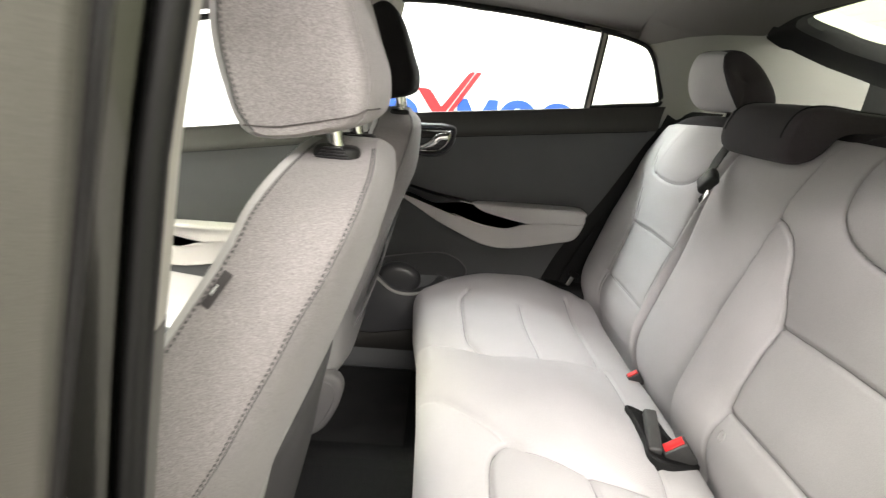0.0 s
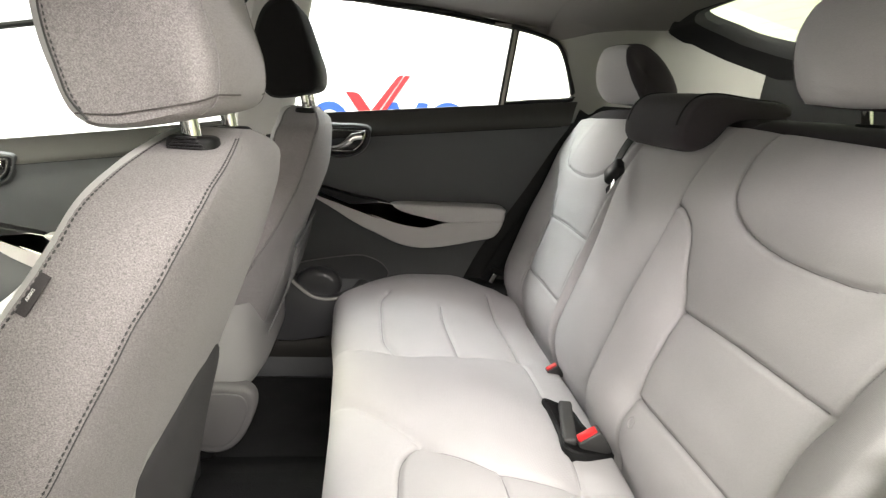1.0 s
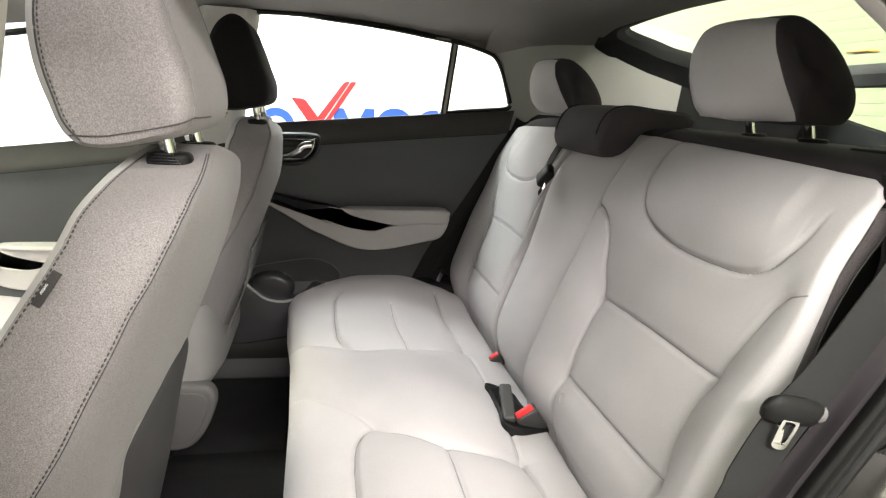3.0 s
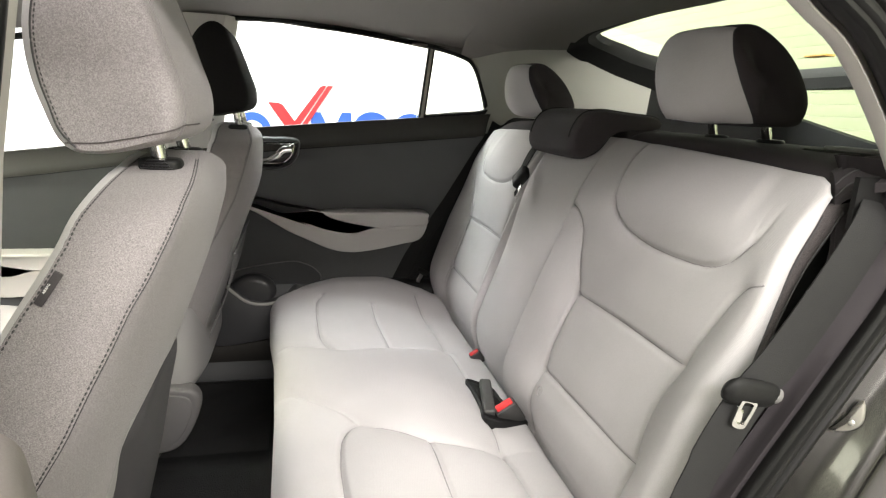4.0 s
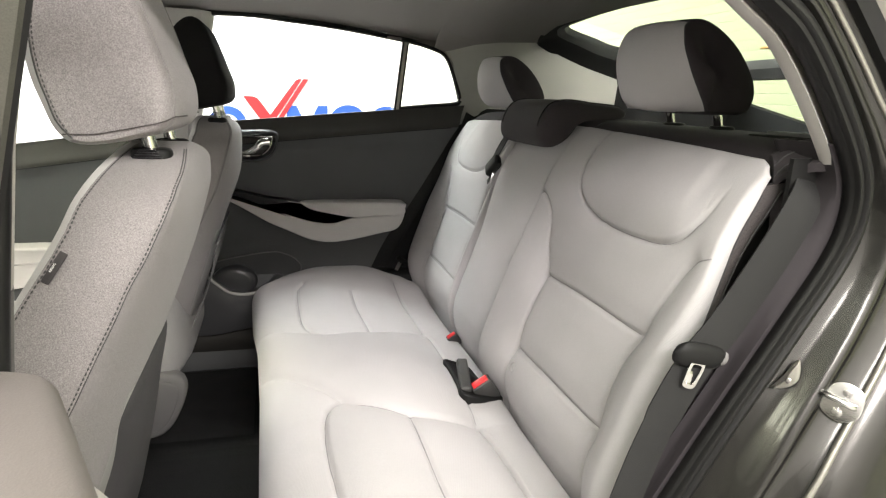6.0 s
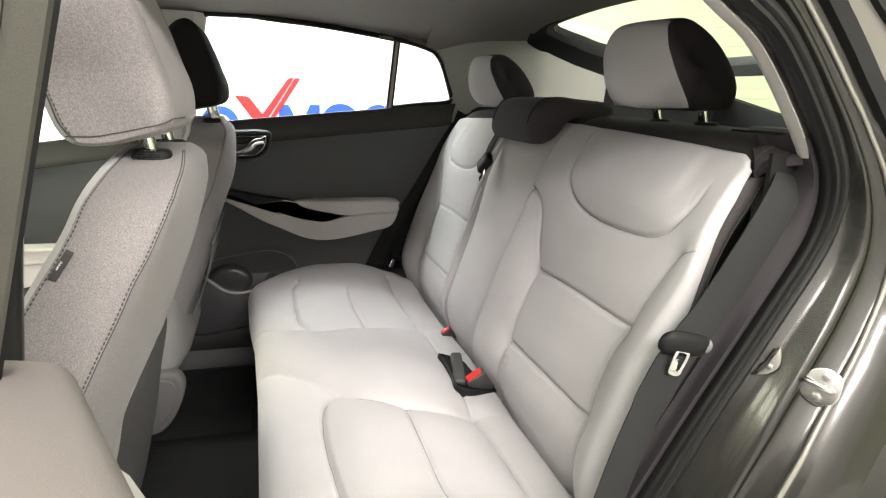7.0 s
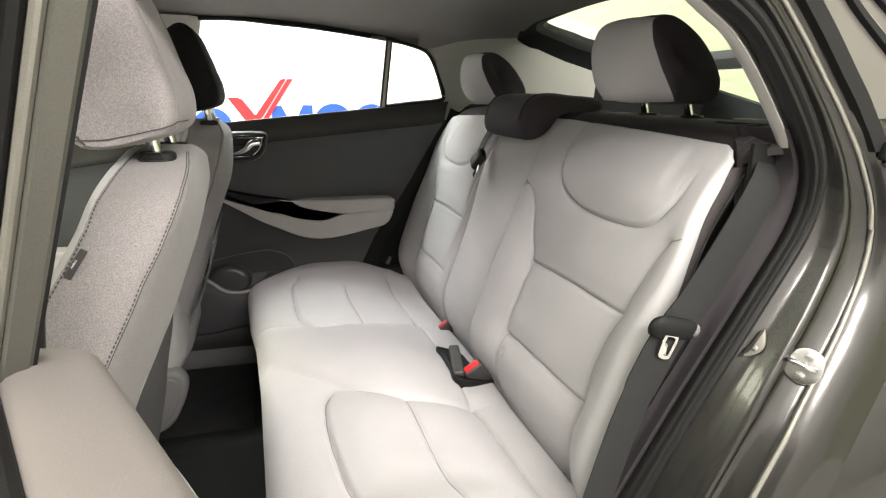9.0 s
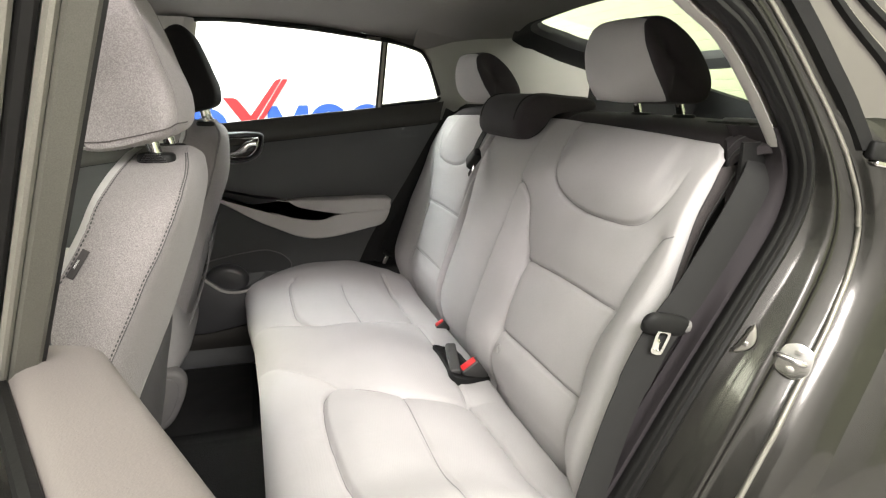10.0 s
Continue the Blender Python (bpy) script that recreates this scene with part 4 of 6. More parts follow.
def front_seat(cy, label, shaded_head, near):
    t = thing("front_seat", label, "car seat", "front seats")
    t.matrix_world = pose(0, cy, 0)
    zs = np.concatenate([np.linspace(0.42, 0.985, 57), np.linspace(0.990, 1.049, 22)])
    rings = [[(x + back_set(z, near), y, z) for x, y, z in seat_ring(z)] for z in zs]
    rings.append([(0.010 + (x - 0.010) * 0.85, y * 0.45, 1.053) for x, y, z in rings[-1]])
    n = len(rings[0])
    verts, faces = loft(rings, caps=True)
    cuts = (14, n - 14)
    body, front, rearf = [], [], []
    for q in faces:
        j = q[0] % n if len(q) == 4 else 20
        (front if j < cuts[0] or j >= cuts[1] else rearf if 30 <= j < n - 30 else body).append(q)
    shell = lambda q: len(q) == 4 and zs[min(q[0] // n, len(zs) - 1)] < 0.80 and 41 <= q[0] % n < n - 41
    upper = [q for q in rearf if not shell(q)]
    lower = [q for q in rearf if shell(q)]
    link("rear_panel", verts, upper, BACKCLOTH, t, "heather grey rear panel", 60)
    link("rear_shell", verts, lower, SHIELD, t, "smooth grey plastic rear shell", 60)
    link("backrest", verts, body, HEATHER, t, "heather grey cloth back and sides", 60)
    link("front_panel", verts, front, SEAT, t, "light grey cloth seat facing", 60)
    # seams on both sides: at the facing and towards the rear
    for side in (-1, 1):
        for k, out_, push in ((15, 0.0008, 0.0001), (29, 0.0008, 0.0001), (30, -0.0002, 0.0)):
            pts = []
            for r in rings[4:-1:2]:
                p = np.array(r[k]) if push == 0.0 else np.array(r[k]) * 0.6 + np.array(r[14 if k == 15 else 30]) * 0.4
                pts.append((p[0] + push, side * (abs(p[1]) + out_), p[2]))
            if push == 0.0:
                link("seam", *tube(curve(pts, 90), 0.0006, 6), THREAD, t)
            else:
                link("stitching", *stitches(pts, 0.0046, 0.00085, 0.0030), THREAD, t, "dark dashed stitching")
    # lower shield behind the driver, lower shell behind the passenger, recliner covers
    if near:
        g = []
        for z in np.linspace(0.40, 0.834, 40):
            x = np.interp(z, SECT[:, 0], SECT[:, 2])
            rear = np.interp(z, [0.40, 0.60, 0.70, 0.75, 0.79, 0.822, 0.834], [0.036, 0.026, 0.015, 0.008, 0.005, 0.002, -0.004])
            hw = (0.104 + 0.028 * smooth(0.70, 0.79, z)) * math.sqrt(max(0.02, 1 - smooth(0.76, 0.838, z) ** 2 * 0.9))
            g.append([(x - 0.013 + (0.013 + rear) * (1 - abs(v) ** 5), hw * v, z) for v in np.linspace(-1, 1, 30)])
        link("rear_shield", *sheet(g, 0.014, (-1, 0, 0)), SHIELDDARK, t, "dark grey plastic lower shield")
    else:
        rings = []
        for z in np.linspace(0.505, 0.68, 20):
            rear = -0.068 - 0.006 * smooth(0.53, 0.68, z) - 0.012 * smooth(0.525, 0.505, z)
            ring = []
            for a in np.linspace(0, 2 * math.pi, 56, endpoint=False):
                ca, sa = math.cos(a), math.sin(a)
                ring.append((-0.15 + (rear + 0.15) * math.copysign(abs(ca) ** 0.45, ca), 0.222 * math.copysign(abs(sa) ** 0.45, sa), z))
            rings.append(ring)
        link("lower_shell", *loft(rings), SHIELD, t, "smooth grey plastic lower shell", 60)
    for side in () if near else (-1, 1):
        out = ring_curve([(-0.185, 0.380), (-0.205, 0.44), (-0.20, 0.50), (-0.17, 0.519), (-0.115, 0.521), (-0.084, 0.514), (-0.071, 0.487), (-0.080, 0.445), (-0.106, 0.395), (-0.14, 0.373)], 56)
        v, f = plate(out, lambda u, w, h: (u, side * (0.210 + h), w), 0.032, 0.012, 5)
        cover_ = link("recliner_cover", v, f, TRIMGREY, t, "rounded grey plastic recliner cover")
        c_ = out.mean(axis=0)
        v, f = plate(c_ + (out - c_) * 0.78, lambda u, w, h: (u, side * (0.2405 + h), w), 0.004, 0.003, 3)
        link("inset", v, f, TRIMGREY, cover_)
    # cushion of the seat
    g = []
    for y in np.linspace(-0.25, 0.25, 34):
        e = 0.03 * abs(y / 0.25) ** 3 - 0.05 * max(0, abs(y) - 0.22) / 0.03
        g.append([(x, y, 0.50 + 0.10 * (-0.2 - x) - 0.0 + e - 0.10 * smooth(-0.72, -0.80, x)) for x in np.linspace(-0.82, -0.2, 30)])
    link("cushion", *sheet(g, 0.12, (0, 0, -1)), SEAT, t, "light grey cloth seat cushion")
    link("seat_base", *box((-0.72, -0.22, 0.335), (-0.16, 0.22, 0.42), 0.02), MATTEBLACK, t, "black seat frame")
    # head restraint
    hr = thing("head_restraint", "head restraint on the passenger seat, cloth coloured near black for shade" if shaded_head else "heather grey head restraint with light piping on the driver seat", "head restraint", "front head restraints")
    hr.matrix_world = pose(0, cy, 0.012 if shaded_head else 0)
    out = ring_curve([(-0.062, 1.0580), (-0.084, 1.098), (-0.093, 1.145), (-0.088, 1.19), (-0.07, 1.228), (-0.04, 1.247), (-0.012, 1.232), (0.008, 1.192), (0.024, 1.150), (0.037, 1.112), (0.033, 1.0775), (0.0, 1.0635)], 72)
    c = np.array((-0.02, 1.15))
    rings = []
    for k in range(25):
        v = -1 + 2 * k / 24
        v = math.copysign(abs(v) ** 0.6, v)
        s = 0.84 + 0.16 * ((1 - min(abs(v), 0.9999) ** 14) ** 0.3)
        rear = 1 - 0.20 * abs(v) ** 2.5
        rings.append([(c[0] + (a - c[0]) * s * (rear if a > c[0] else 1), v * 0.112, c[1] + (b - c[1]) * (s if b > c[1] else max(s, 0.95))) for a, b in out])
    verts, faces = loft(rings)
    n = len(out)
    j0 = int(np.argmin(np.hypot(*(out - np.array((-0.040, 1.247))).T)))
    fr, rest = [], []
    for q in faces:
        j, k = q[0] % n, q[0] // n
        (fr if len(q) == 4 and j < j0 else rest).append(q)
    # the passenger cover has its shade in the colour; the driver's is plain heather
    cover = SHADECLOTH if shaded_head else HEATHER
    link("cover", verts, rest, cover, hr, "head restraint cloth coloured near black for shade" if shaded_head else "heather grey cloth head restraint", 60)
    link("facing", verts, fr, SHADECLOTH if shaded_head else SEAT, hr, "", 60)
    for k, side in ((0, -1), (24, 1)):
        r0 = np.array(rings[k])
        mid3 = np.array((c[0], r0[0][1] + side * 0.0006, c[1]))
        flat = lambda j, fx, fz: mid3 + (r0[j % n] - mid3) * np.array((fx, 0, fz))
        def rear_at(ring, z):
            """The place on the rear of a ring at height z."""
            q = sorted([p for p in ring if p[0] > c[0] + 0.02 and p[2] < 1.15], key=lambda p: p[2])
            return np.array((np.interp(z, [p[2] for p in q], [p[0] for p in q]) + 0.0006, q[0][1] + side * 0.0005, z))

        cut = lambda q, out_: np.array((q[0], q[1] + side * out_, q[2]))
        if not shaded_head:
            link("stitching", *stitches([flat(j, 0.955, 0.97) for j in range(1, j0, 2)], 0.0044, 0.00075, 0.0030), THREAD, hr, "dark dashed stitching")
            link("seam", *tube(curve([flat(j, 0.995, 0.995) for j in range(0, j0 + 1, 3)], 60), 0.0008, 6), THREAD, hr)
        edge0 = min(q[0] for q in rings[k] if q[2] < 1.09) + 0.006
        low = [(x, rings[k][0][1] + side * 0.0006, np.interp(x, [-0.07, -0.038, -0.006, 0.02], [1.0670, 1.0675, 1.0740, 1.0800])) for x in np.linspace(edge0, 0.0155, 9)]
        low += [rear_at(rings[k + i * (1 if side < 0 else -1)], 1.0800 + 0.0050 * min(i, 3) / 3) for i in (1, 2, 3, 5, 7, 9)]
        link("seam", *tube(curve(low, 50), 0.0007, 6), SIDECLOTH if not shaded_head else SHADECLOTH, hr)
        if not shaded_head:
            step = 1 if side < 0 else -1
            rear_line = [cut(rings[k + 3 * step][j], 0.0003) + np.array((0.0006, 0, 0)) for j in range(j0 + 4, n - 11, 2)]
            link("seam", *tube(curve(rear_line, 60), 0.0005, 6), BACKCLOTH, hr, "fine sewn seam")
    for side in (-1, 1):
        link("post", *tube([(0.007, side * 0.065, 1.02), (-0.008, side * 0.065, 1.10)], 0.0072, 14), CHROME, hr, "chrome post")
        ringp = [(0.020 * math.copysign(abs(math.cos(a)) ** 0.7, math.cos(a)), 0.015 * math.copysign(abs(math.sin(a)) ** 0.7, math.sin(a))) for a in np.linspace(0, 2 * math.pi, 32, endpoint=False)]
        col = link("collar", *plate(ringp, lambda u, v, h: (0.002 + u, side * 0.065 + v, (1.024 if shaded_head else 1.036) + h), 0.016, 0.005), MATTEBLACK, hr, "black post collar")
        for k in range(4):
            link("rib", *box((-0.014 + 0.002 * k, side * 0.065 - 0.0165, 1.0425 + 0.0026 * k), (0.014 - 0.002 * k, side * 0.065 - 0.009, 1.0438 + 0.0026 * k), 0.0004), GLOSSBLACK, col)
    return t


driver = front_seat(-0.375, "heather grey cloth driver seat with light facing", False, True)
passenger = front_seat(0.402, "heather grey cloth passenger seat, head restraint coloured darker for shade", True, False)

# side airbag tag sewn into the driver seat seam
tag = thing("seat_label", "small black cloth label sewn into the driver seat seam", "label")
_s, _b = Vector((0.55, 0.0, 0.835)), Vector((0.835, 0.0, -0.55))
_o = Vector((0, -1, 0))
m = Matrix(((_b.x, _s.x, _o.x, -0.0530), (_b.y, _s.y, _o.y, -0.5855), (_b.z, _s.z, _o.z, 0.967), (0, 0, 0, 1)))
link("cloth", *moved(box((-0.0015, -0.015, -0.001), (0.0050, 0.015, 0.0018), 0.0006), m), LABEL, tag)
txt = bpy.data.curves.new("print", "FONT")
txt.body, txt.size, txt.align_x, txt.extrude = "AIRBAG", 0.0026, "CENTER", 0.0002
_to = bpy.data.objects.new("print", txt)
scene.collection.objects.link(_to)
_me = bpy.data.meshes.new_from_object(_to.evaluated_get(bpy.context.evaluated_depsgraph_get()))
bpy.data.objects.remove(_to)
_me.materials.clear()
_me.materials.append(INK)
_me.transform(m @ Matrix.Translation((0.0014, 0, 0.0020)) @ pose(0, 0, 0, 0, 0, 90))
_po = new("print", _me)
_po.parent = tag

# net pocket behind the passenger seat
net = thing("seat_pocket_net", "dark elastic net pocket on the passenger seat back", "net pocket")
strands = []
for k in range(24):
    y = 0.235 + k * 0.0145
    for s in (-1, 1):
        pts = []
        for u in np.linspace(0, 1, 12):
            z = 0.60 + 0.19 * u
            yy_ = y + s * 0.06 * (u - 0.5)
            if 0.22 < yy_ < 0.59:
                pts.append((np.interp(z, SECT[:, 0], SECT[:, 2]) + 0.023 + 0.006 * math.sin(u * math.pi), yy_, z))
        if len(pts) > 2:
            strands.append(tube(pts, 0.0007, 4))
link("mesh", *merge(*strands), NETGREY, net)
rimp = [(np.interp(0.79, SECT[:, 0], SECT[:, 2]) + 0.024, y, 0.79) for y in np.linspace(0.22, 0.59, 14)]
link("elastic_edge", *tube(rimp, 0.003, 8), NETGREY, net)

# centre console between the front seats
console = thing("centre_console", "dark grey centre console between the front seats", "console")
link("body", *box((-1.2, -0.07, 0.34), (-0.16, 0.12, 0.56), 0.03), TRIM, console)
link("armrest_lid", *box((-0.52, -0.06, 0.562), (-0.17, 0.11, 0.63), 0.02), TRIMSOFT, console)

# ---- far doors ----
def belt(x):
    return np.interp(x, [-1.4, -0.91, -0.49, -0.1, 0.126, 0.47, 0.66, 0.7], [0.84, 0.903, 0.959, 1.018, 1.042, 1.078, 1.097, 1.10])


def door_y(x, z):
    """Inner face of the far door trim."""
    b = belt(x)
    y = 0.665 - 0.012 * smooth(0.70, 0.80, z) + 0.02 * smooth(b - 0.055, b, z) - 0.012 * np.exp(-((z - (b - 0.062)) / 0.02) ** 2)
    y -= 0.05 * smooth(0.70, 0.55, z)
    return y


def far_door(name, x0, x1, dx, dz, label, rear):
    t = thing(name, label, "car door", "closed far doors")
    # main panel and window ledge, following the belt line
    for low_ in (True, False):
        g = []
        for u in np.linspace(0, 1, 80):
            row = []
            for s in np.linspace(0, 1, 50 if low_ else 16):
                zt = belt(x0 + (x1 - x0) * u)
                z = 0.34 + (zt - 0.063 - 0.34) * s if low_ else zt - 0.063 + 0.063 * s
                x = x0 + (x1 - x0) * u
                if rear:
                    x = x0 + (np.interp(z, [0.34, 0.56, 0.60, 0.694, 0.86, 1.03, 1.1], [0.30, 0.365, 0.39, 0.447, 0.553, 0.652, 0.68]) - x0) * u
                row.append((x, door_y(x, z), z))
            g.append(row)
        link("door_panel" if low_ else "window_ledge", *sheet(g, 0.03, (0, 1, 0)), TRIMSOFT if low_ else LEDGETOP, t, "charcoal door trim" if low_ else "warm charcoal window ledge")
    # sewn-looking line under the window ledge
    line = [(x, door_y(x, belt(x) - 0.063) - 0.0004, belt(x) - 0.063) for x in np.linspace(x0 + 0.03, x1 - 0.03, 40)]
    link("trim_line", *tube(line, 0.0014, 6), MATTEBLACK, t)
    skin_ = [[(x, 0.76 + 0.03 * math.sin(math.pi * s), 0.30 + (belt(x) - 0.33) * s) for s in np.linspace(0, 1, 12)] for x in np.linspace(x0, x1, 12)]
    link("door_skin", *sheet(skin_, 0.006, (0, 1, 0)), PAINT, t)
    # pale armrest sweep
    sweep_o = ring_fixed([(dx + u, dz + w) for u, w in [(-0.03, 0.842), (0.015, 0.828), (0.082, 0.805), (0.162, 0.777), (0.215, 0.762), (0.278, 0.757), (0.336, 0.770), (0.41, 0.777), (0.478, 0.780), (0.487, 0.772), (0.466, 0.736), (0.415, 0.722), (0.33, 0.704), (0.268, 0.699),
                                                                                (0.215, 0.708), (0.155, 0.733), (0.098, 0.758), (0.011, 0.808), (-0.04, 0.835)]], 5)
    link("armrest_sweep", *plate(np.array(sweep_o), lambda u, w, h: (u, 0.645 - h * (0.45 + 0.55 * smooth(0.0, 0.22, u - dx)), w), 0.048, 0.005, 4), PALE, t, "pale grey armrest sweep")
    pad = ring_fixed([(dx + u, dz + w) for u, w in [(0.190, 0.806), (0.218, 0.814), (0.341, 0.816), (0.476, 0.815), (0.488, 0.799), (0.480, 0.7785), (0.41, 0.776), (0.343, 0.7715), (0.27, 0.784), (0.222, 0.793)]], 6)
    link("armrest_pad", *plate(np.array(pad), lambda u, w, h: (u, 0.647 - h * (0.55 + 0.45 * smooth(0.18, 0.28, u - dx)), w), 0.062, 0.007, 5), PALE, t, "pale grey padded armrest")
    cup = ring_fixed([(dx + u, dz + w) for u, w in [(-0.03, 0.858), (0.018, 0.846), (0.097, 0.828), (0.180, 0.812), (0.205, 0.788), (0.261, 0.785), (0.335, 0.777), (0.278, 0.757), (0.22, 0.759), (0.162, 0.778), (0.081, 0.805), (0.018, 0.830), (-0.03, 0.842)]], 5)
    link("pull_cup", *plate(np.array(cup), lambda u, w, h: (u, 0.647 - h, w), 0.034, 0.004, 3), MATTEBLACK, t, "black switch panel")
    link("window_switch", *box((dx + 0.175, 0.609, dz + 0.772), (dx + 0.20, 0.620, dz + 0.786), 0.003), MATTEBLACK, t)
    # door handle: bezel, recess and lever
    hx, hz = dx + 0.052, dz + 0.972
    bez = ring_curve([(hx - 0.085, hz + 0.019), (hx - 0.082, hz + 0.0215), (hx - 0.02, hz + 0.0225), (hx + 0.062, hz + 0.0245), (hx + 0.069, hz + 0.022), (hx + 0.070, hz + 0.013), (hx + 0.063, hz - 0.010), (hx + 0.052, hz - 0.024), (hx + 0.034, hz - 0.035), (hx - 0.01, hz - 0.0375), (hx - 0.080, hz - 0.037), (hx - 0.085, hz - 0.032)], 60)
    y0 = 0.641
    rings = [[(u, y0 + 0.006, w) for u, w in bez], [(u, y0 - 0.008, w) for u, w in inset(bez, 0.001)], [(u, y0 - 0.011, w) for u, w in inset(bez, 0.003)], [(u, y0 - 0.010, w) for u, w in inset(bez, 0.006)], [(u, y0 + 0.012, w) for u, w in inset(bez, 0.008)]]
    v, f = loft(rings, caps=False)
    han = link("handle", v, f, CHROME, t, "satin chrome handle bezel")
    link("recess", *plate(inset(bez, 0.005), lambda u, w, h: (u, y0 + 0.012 - h, w), 0.004, 0.001, 1), GLOSSBLACK, han, "black handle recess")
    lev = curve([(hx - 0.080, hz - 0.025), (hx - 0.04, hz - 0.026), (hx - 0.005, hz - 0.023), (hx + 0.020, hz - 0.012), (hx + 0.036, hz + 0.003), (hx + 0.058, hz + 0.007)], 28)
    link("lever", *tube([(u, y0 - 0.010 - 0.006 * math.sin(i / 27 * math.pi), w) for i, (u, w) in enumerate(lev)], [0.0060 + 0.005 * smooth(0.45, 0.8, i / 27) for i in range(28)], 12), CHROME, han, "chrome lever")
    halo = ring_curve([tuple(p) for p in inset(bez, -0.010)][::4], 60)
    v, f = loft([[(u, y0 + 0.008, w) for u, w in inset(halo, -0.004)], [(u, y0 - 0.004, w) for u, w in halo], [(u, y0 - 0.006, w) for u, w in inset(halo, 0.004)], [(u, y0 + 0.004, w) for u, w in inset(halo, 0.009)]], caps=False)
    link("handle_surround", v, f, TRIM, t, "charcoal handle surround")
    # pocket basin with a rim
    pk = ring_fixed([(dx + u, dz + w) for u, w in [(-0.13, 0.60), (-0.063, 0.631), (-0.015, 0.648), (0.098, 0.666), (0.145, 0.660), (0.178, 0.640), (0.190, 0.610), (0.15, 0.56), (0.05, 0.52), (-0.08, 0.53)]], 6)
    edge = np.array(pk)
    link("opening_rim", *tube([(u, 0.629, w) for u, w in np.vstack([edge, edge[:1]])], 0.0018, 6), TRIMGREY, t, "grey opening rim")
    link("pocket_opening", *plate(np.array(pk), lambda u, w, h: (u, 0.634 - h, w), 0.006, 0.002, 1), TRIM, t, "black door pocket opening")
    basin = ring_fixed([(dx + u, dz + w) for u, w in [(-0.13, 0.64), (-0.072, 0.622), (-0.042, 0.595), (-0.003, 0.566), (0.045, 0.560), (0.09, 0.575), (0.12, 0.60), (0.15, 0.58), (0.13, 0.50), (0.02, 0.455), (-0.12, 0.46)]], 6)
    link("pocket", *plate(np.array(basin), lambda u, w, h: (u, 0.64 - h, w), 0.072, 0.003, 3), GLOSSTRIM, t, "charcoal bottle pocket")
    rim = curve([(dx + u, 0.567, dz + w) for u, w in [(-0.13, 0.642), (-0.072, 0.624), (-0.042, 0.597), (-0.003, 0.568), (0.045, 0.562), (0.09, 0.577), (0.12, 0.60)]], 40)
    link("pocket_rim", *tube(rim, 0.0045, 8), PILLARGREY, t, "pale grey pocket rim")
    bot = ring_curve([(dx + 0.006 + 0.062 * math.cos(a), dz + 0.585 + 0.048 * math.sin(a)) for a in np.linspace(0, 2 * math.pi, 12, endpoint=False)], 48)
    link("bottle_wall", *plate(bot, lambda u, w, h: (u, 0.634 - h, w), 0.034, 0.022, 6), GLOSSTRIM, t, "glossy charcoal wall of the bottle holder")
    lowz = [[(x, 0.60 - 0.02 * math.sin(math.pi * s), 0.36 + (dz + 0.10) * s + 0.02) for s in np.linspace(0, 1, 8)] for x in np.linspace(x0, min(x1, 0.33), 12)]
    link("lower_panel", *sheet(lowz, 0.02, (0, 1, 0)), LEDGETOP, t, "dark grey lower door trim")
    return t


rear_far = far_door("rear_door", -0.13, 0.66, 0.0, 0.0, "closed charcoal rear door with pale grey armrest", True)
front_far = far_door("front_door", -1.25, -0.14, -0.86, -0.115, "closed charcoal front door with pale grey armrest", False)

# far windows: panes, divider bar, quarter window frame
def pane(name, outline, label, parent, glass=GLASS):
    v, f = plate(outline, lambda u, w, h: (u, 0.695 - 0.10 * (w - 1.05) + h, w), 0.004, 0.0005, 1)
    ob = link(name, v, f, glass, parent, label)
    ob.visible_shadow = False
    return ob


pane("window_pane", [(-0.08, belt(-0.08) - 0.02), (0.46, belt(0.46) - 0.02), (0.475, 1.28), (0.2, 1.305), (-0.08, 1.30)], "clear door glass", rear_far)
pane("quarter_pane", [(0.484, belt(0.47) - 0.01), (0.67, belt(0.67) - 0.01), (0.63, 1.245), (0.503, 1.272)], "faintly warm fixed quarter glass", rear_far, CREAMGLASS)
pane("window_pane", [(-1.2, belt(-1.2) - 0.02), (-0.18, belt(-0.18) - 0.02), (-0.16, 1.295), (-0.8, 1.19), (-1.2, 1.12)], "clear front door glass", front_far)
for name, lo, hi, y, m, label in (("window_divider", -0.0095, 0.0095, 0.684, MATTEBLACK, "black window divider"), ("divider_face", -0.0045, 0.0035, 0.6815, FRAMELIGHT, "grey divider face")):
    rows = [[(0.476 + 0.105 * (z - 1.08) + a, y - 0.02 * (z - 1.08), z) for a in (lo, hi)] for z in np.linspace(1.066, 1.270, 8)]
    link(name, *sheet(rows, 0.012, (0, 1, 0)), m, rear_far, label)
qf = [(0.482, 0.684, 1.079), (0.56, 0.684, 1.089), (0.655, 0.684, 1.100), (0.664, 0.684, 1.12), (0.650, 0.68, 1.16), (0.632, 0.676, 1.205), (0.612, 0.672, 1.235), (0.59, 0.67, 1.248), (0.54, 0.67, 1.262), (0.48, 0.67, 1.274)]
link("quarter_frame", *tube(curve(qf, 60), [0.0075 - 0.002 * smooth(20, 34, k) for k in range(60)], 8), MATTEBLACK, rear_far, "black quarter window seal")
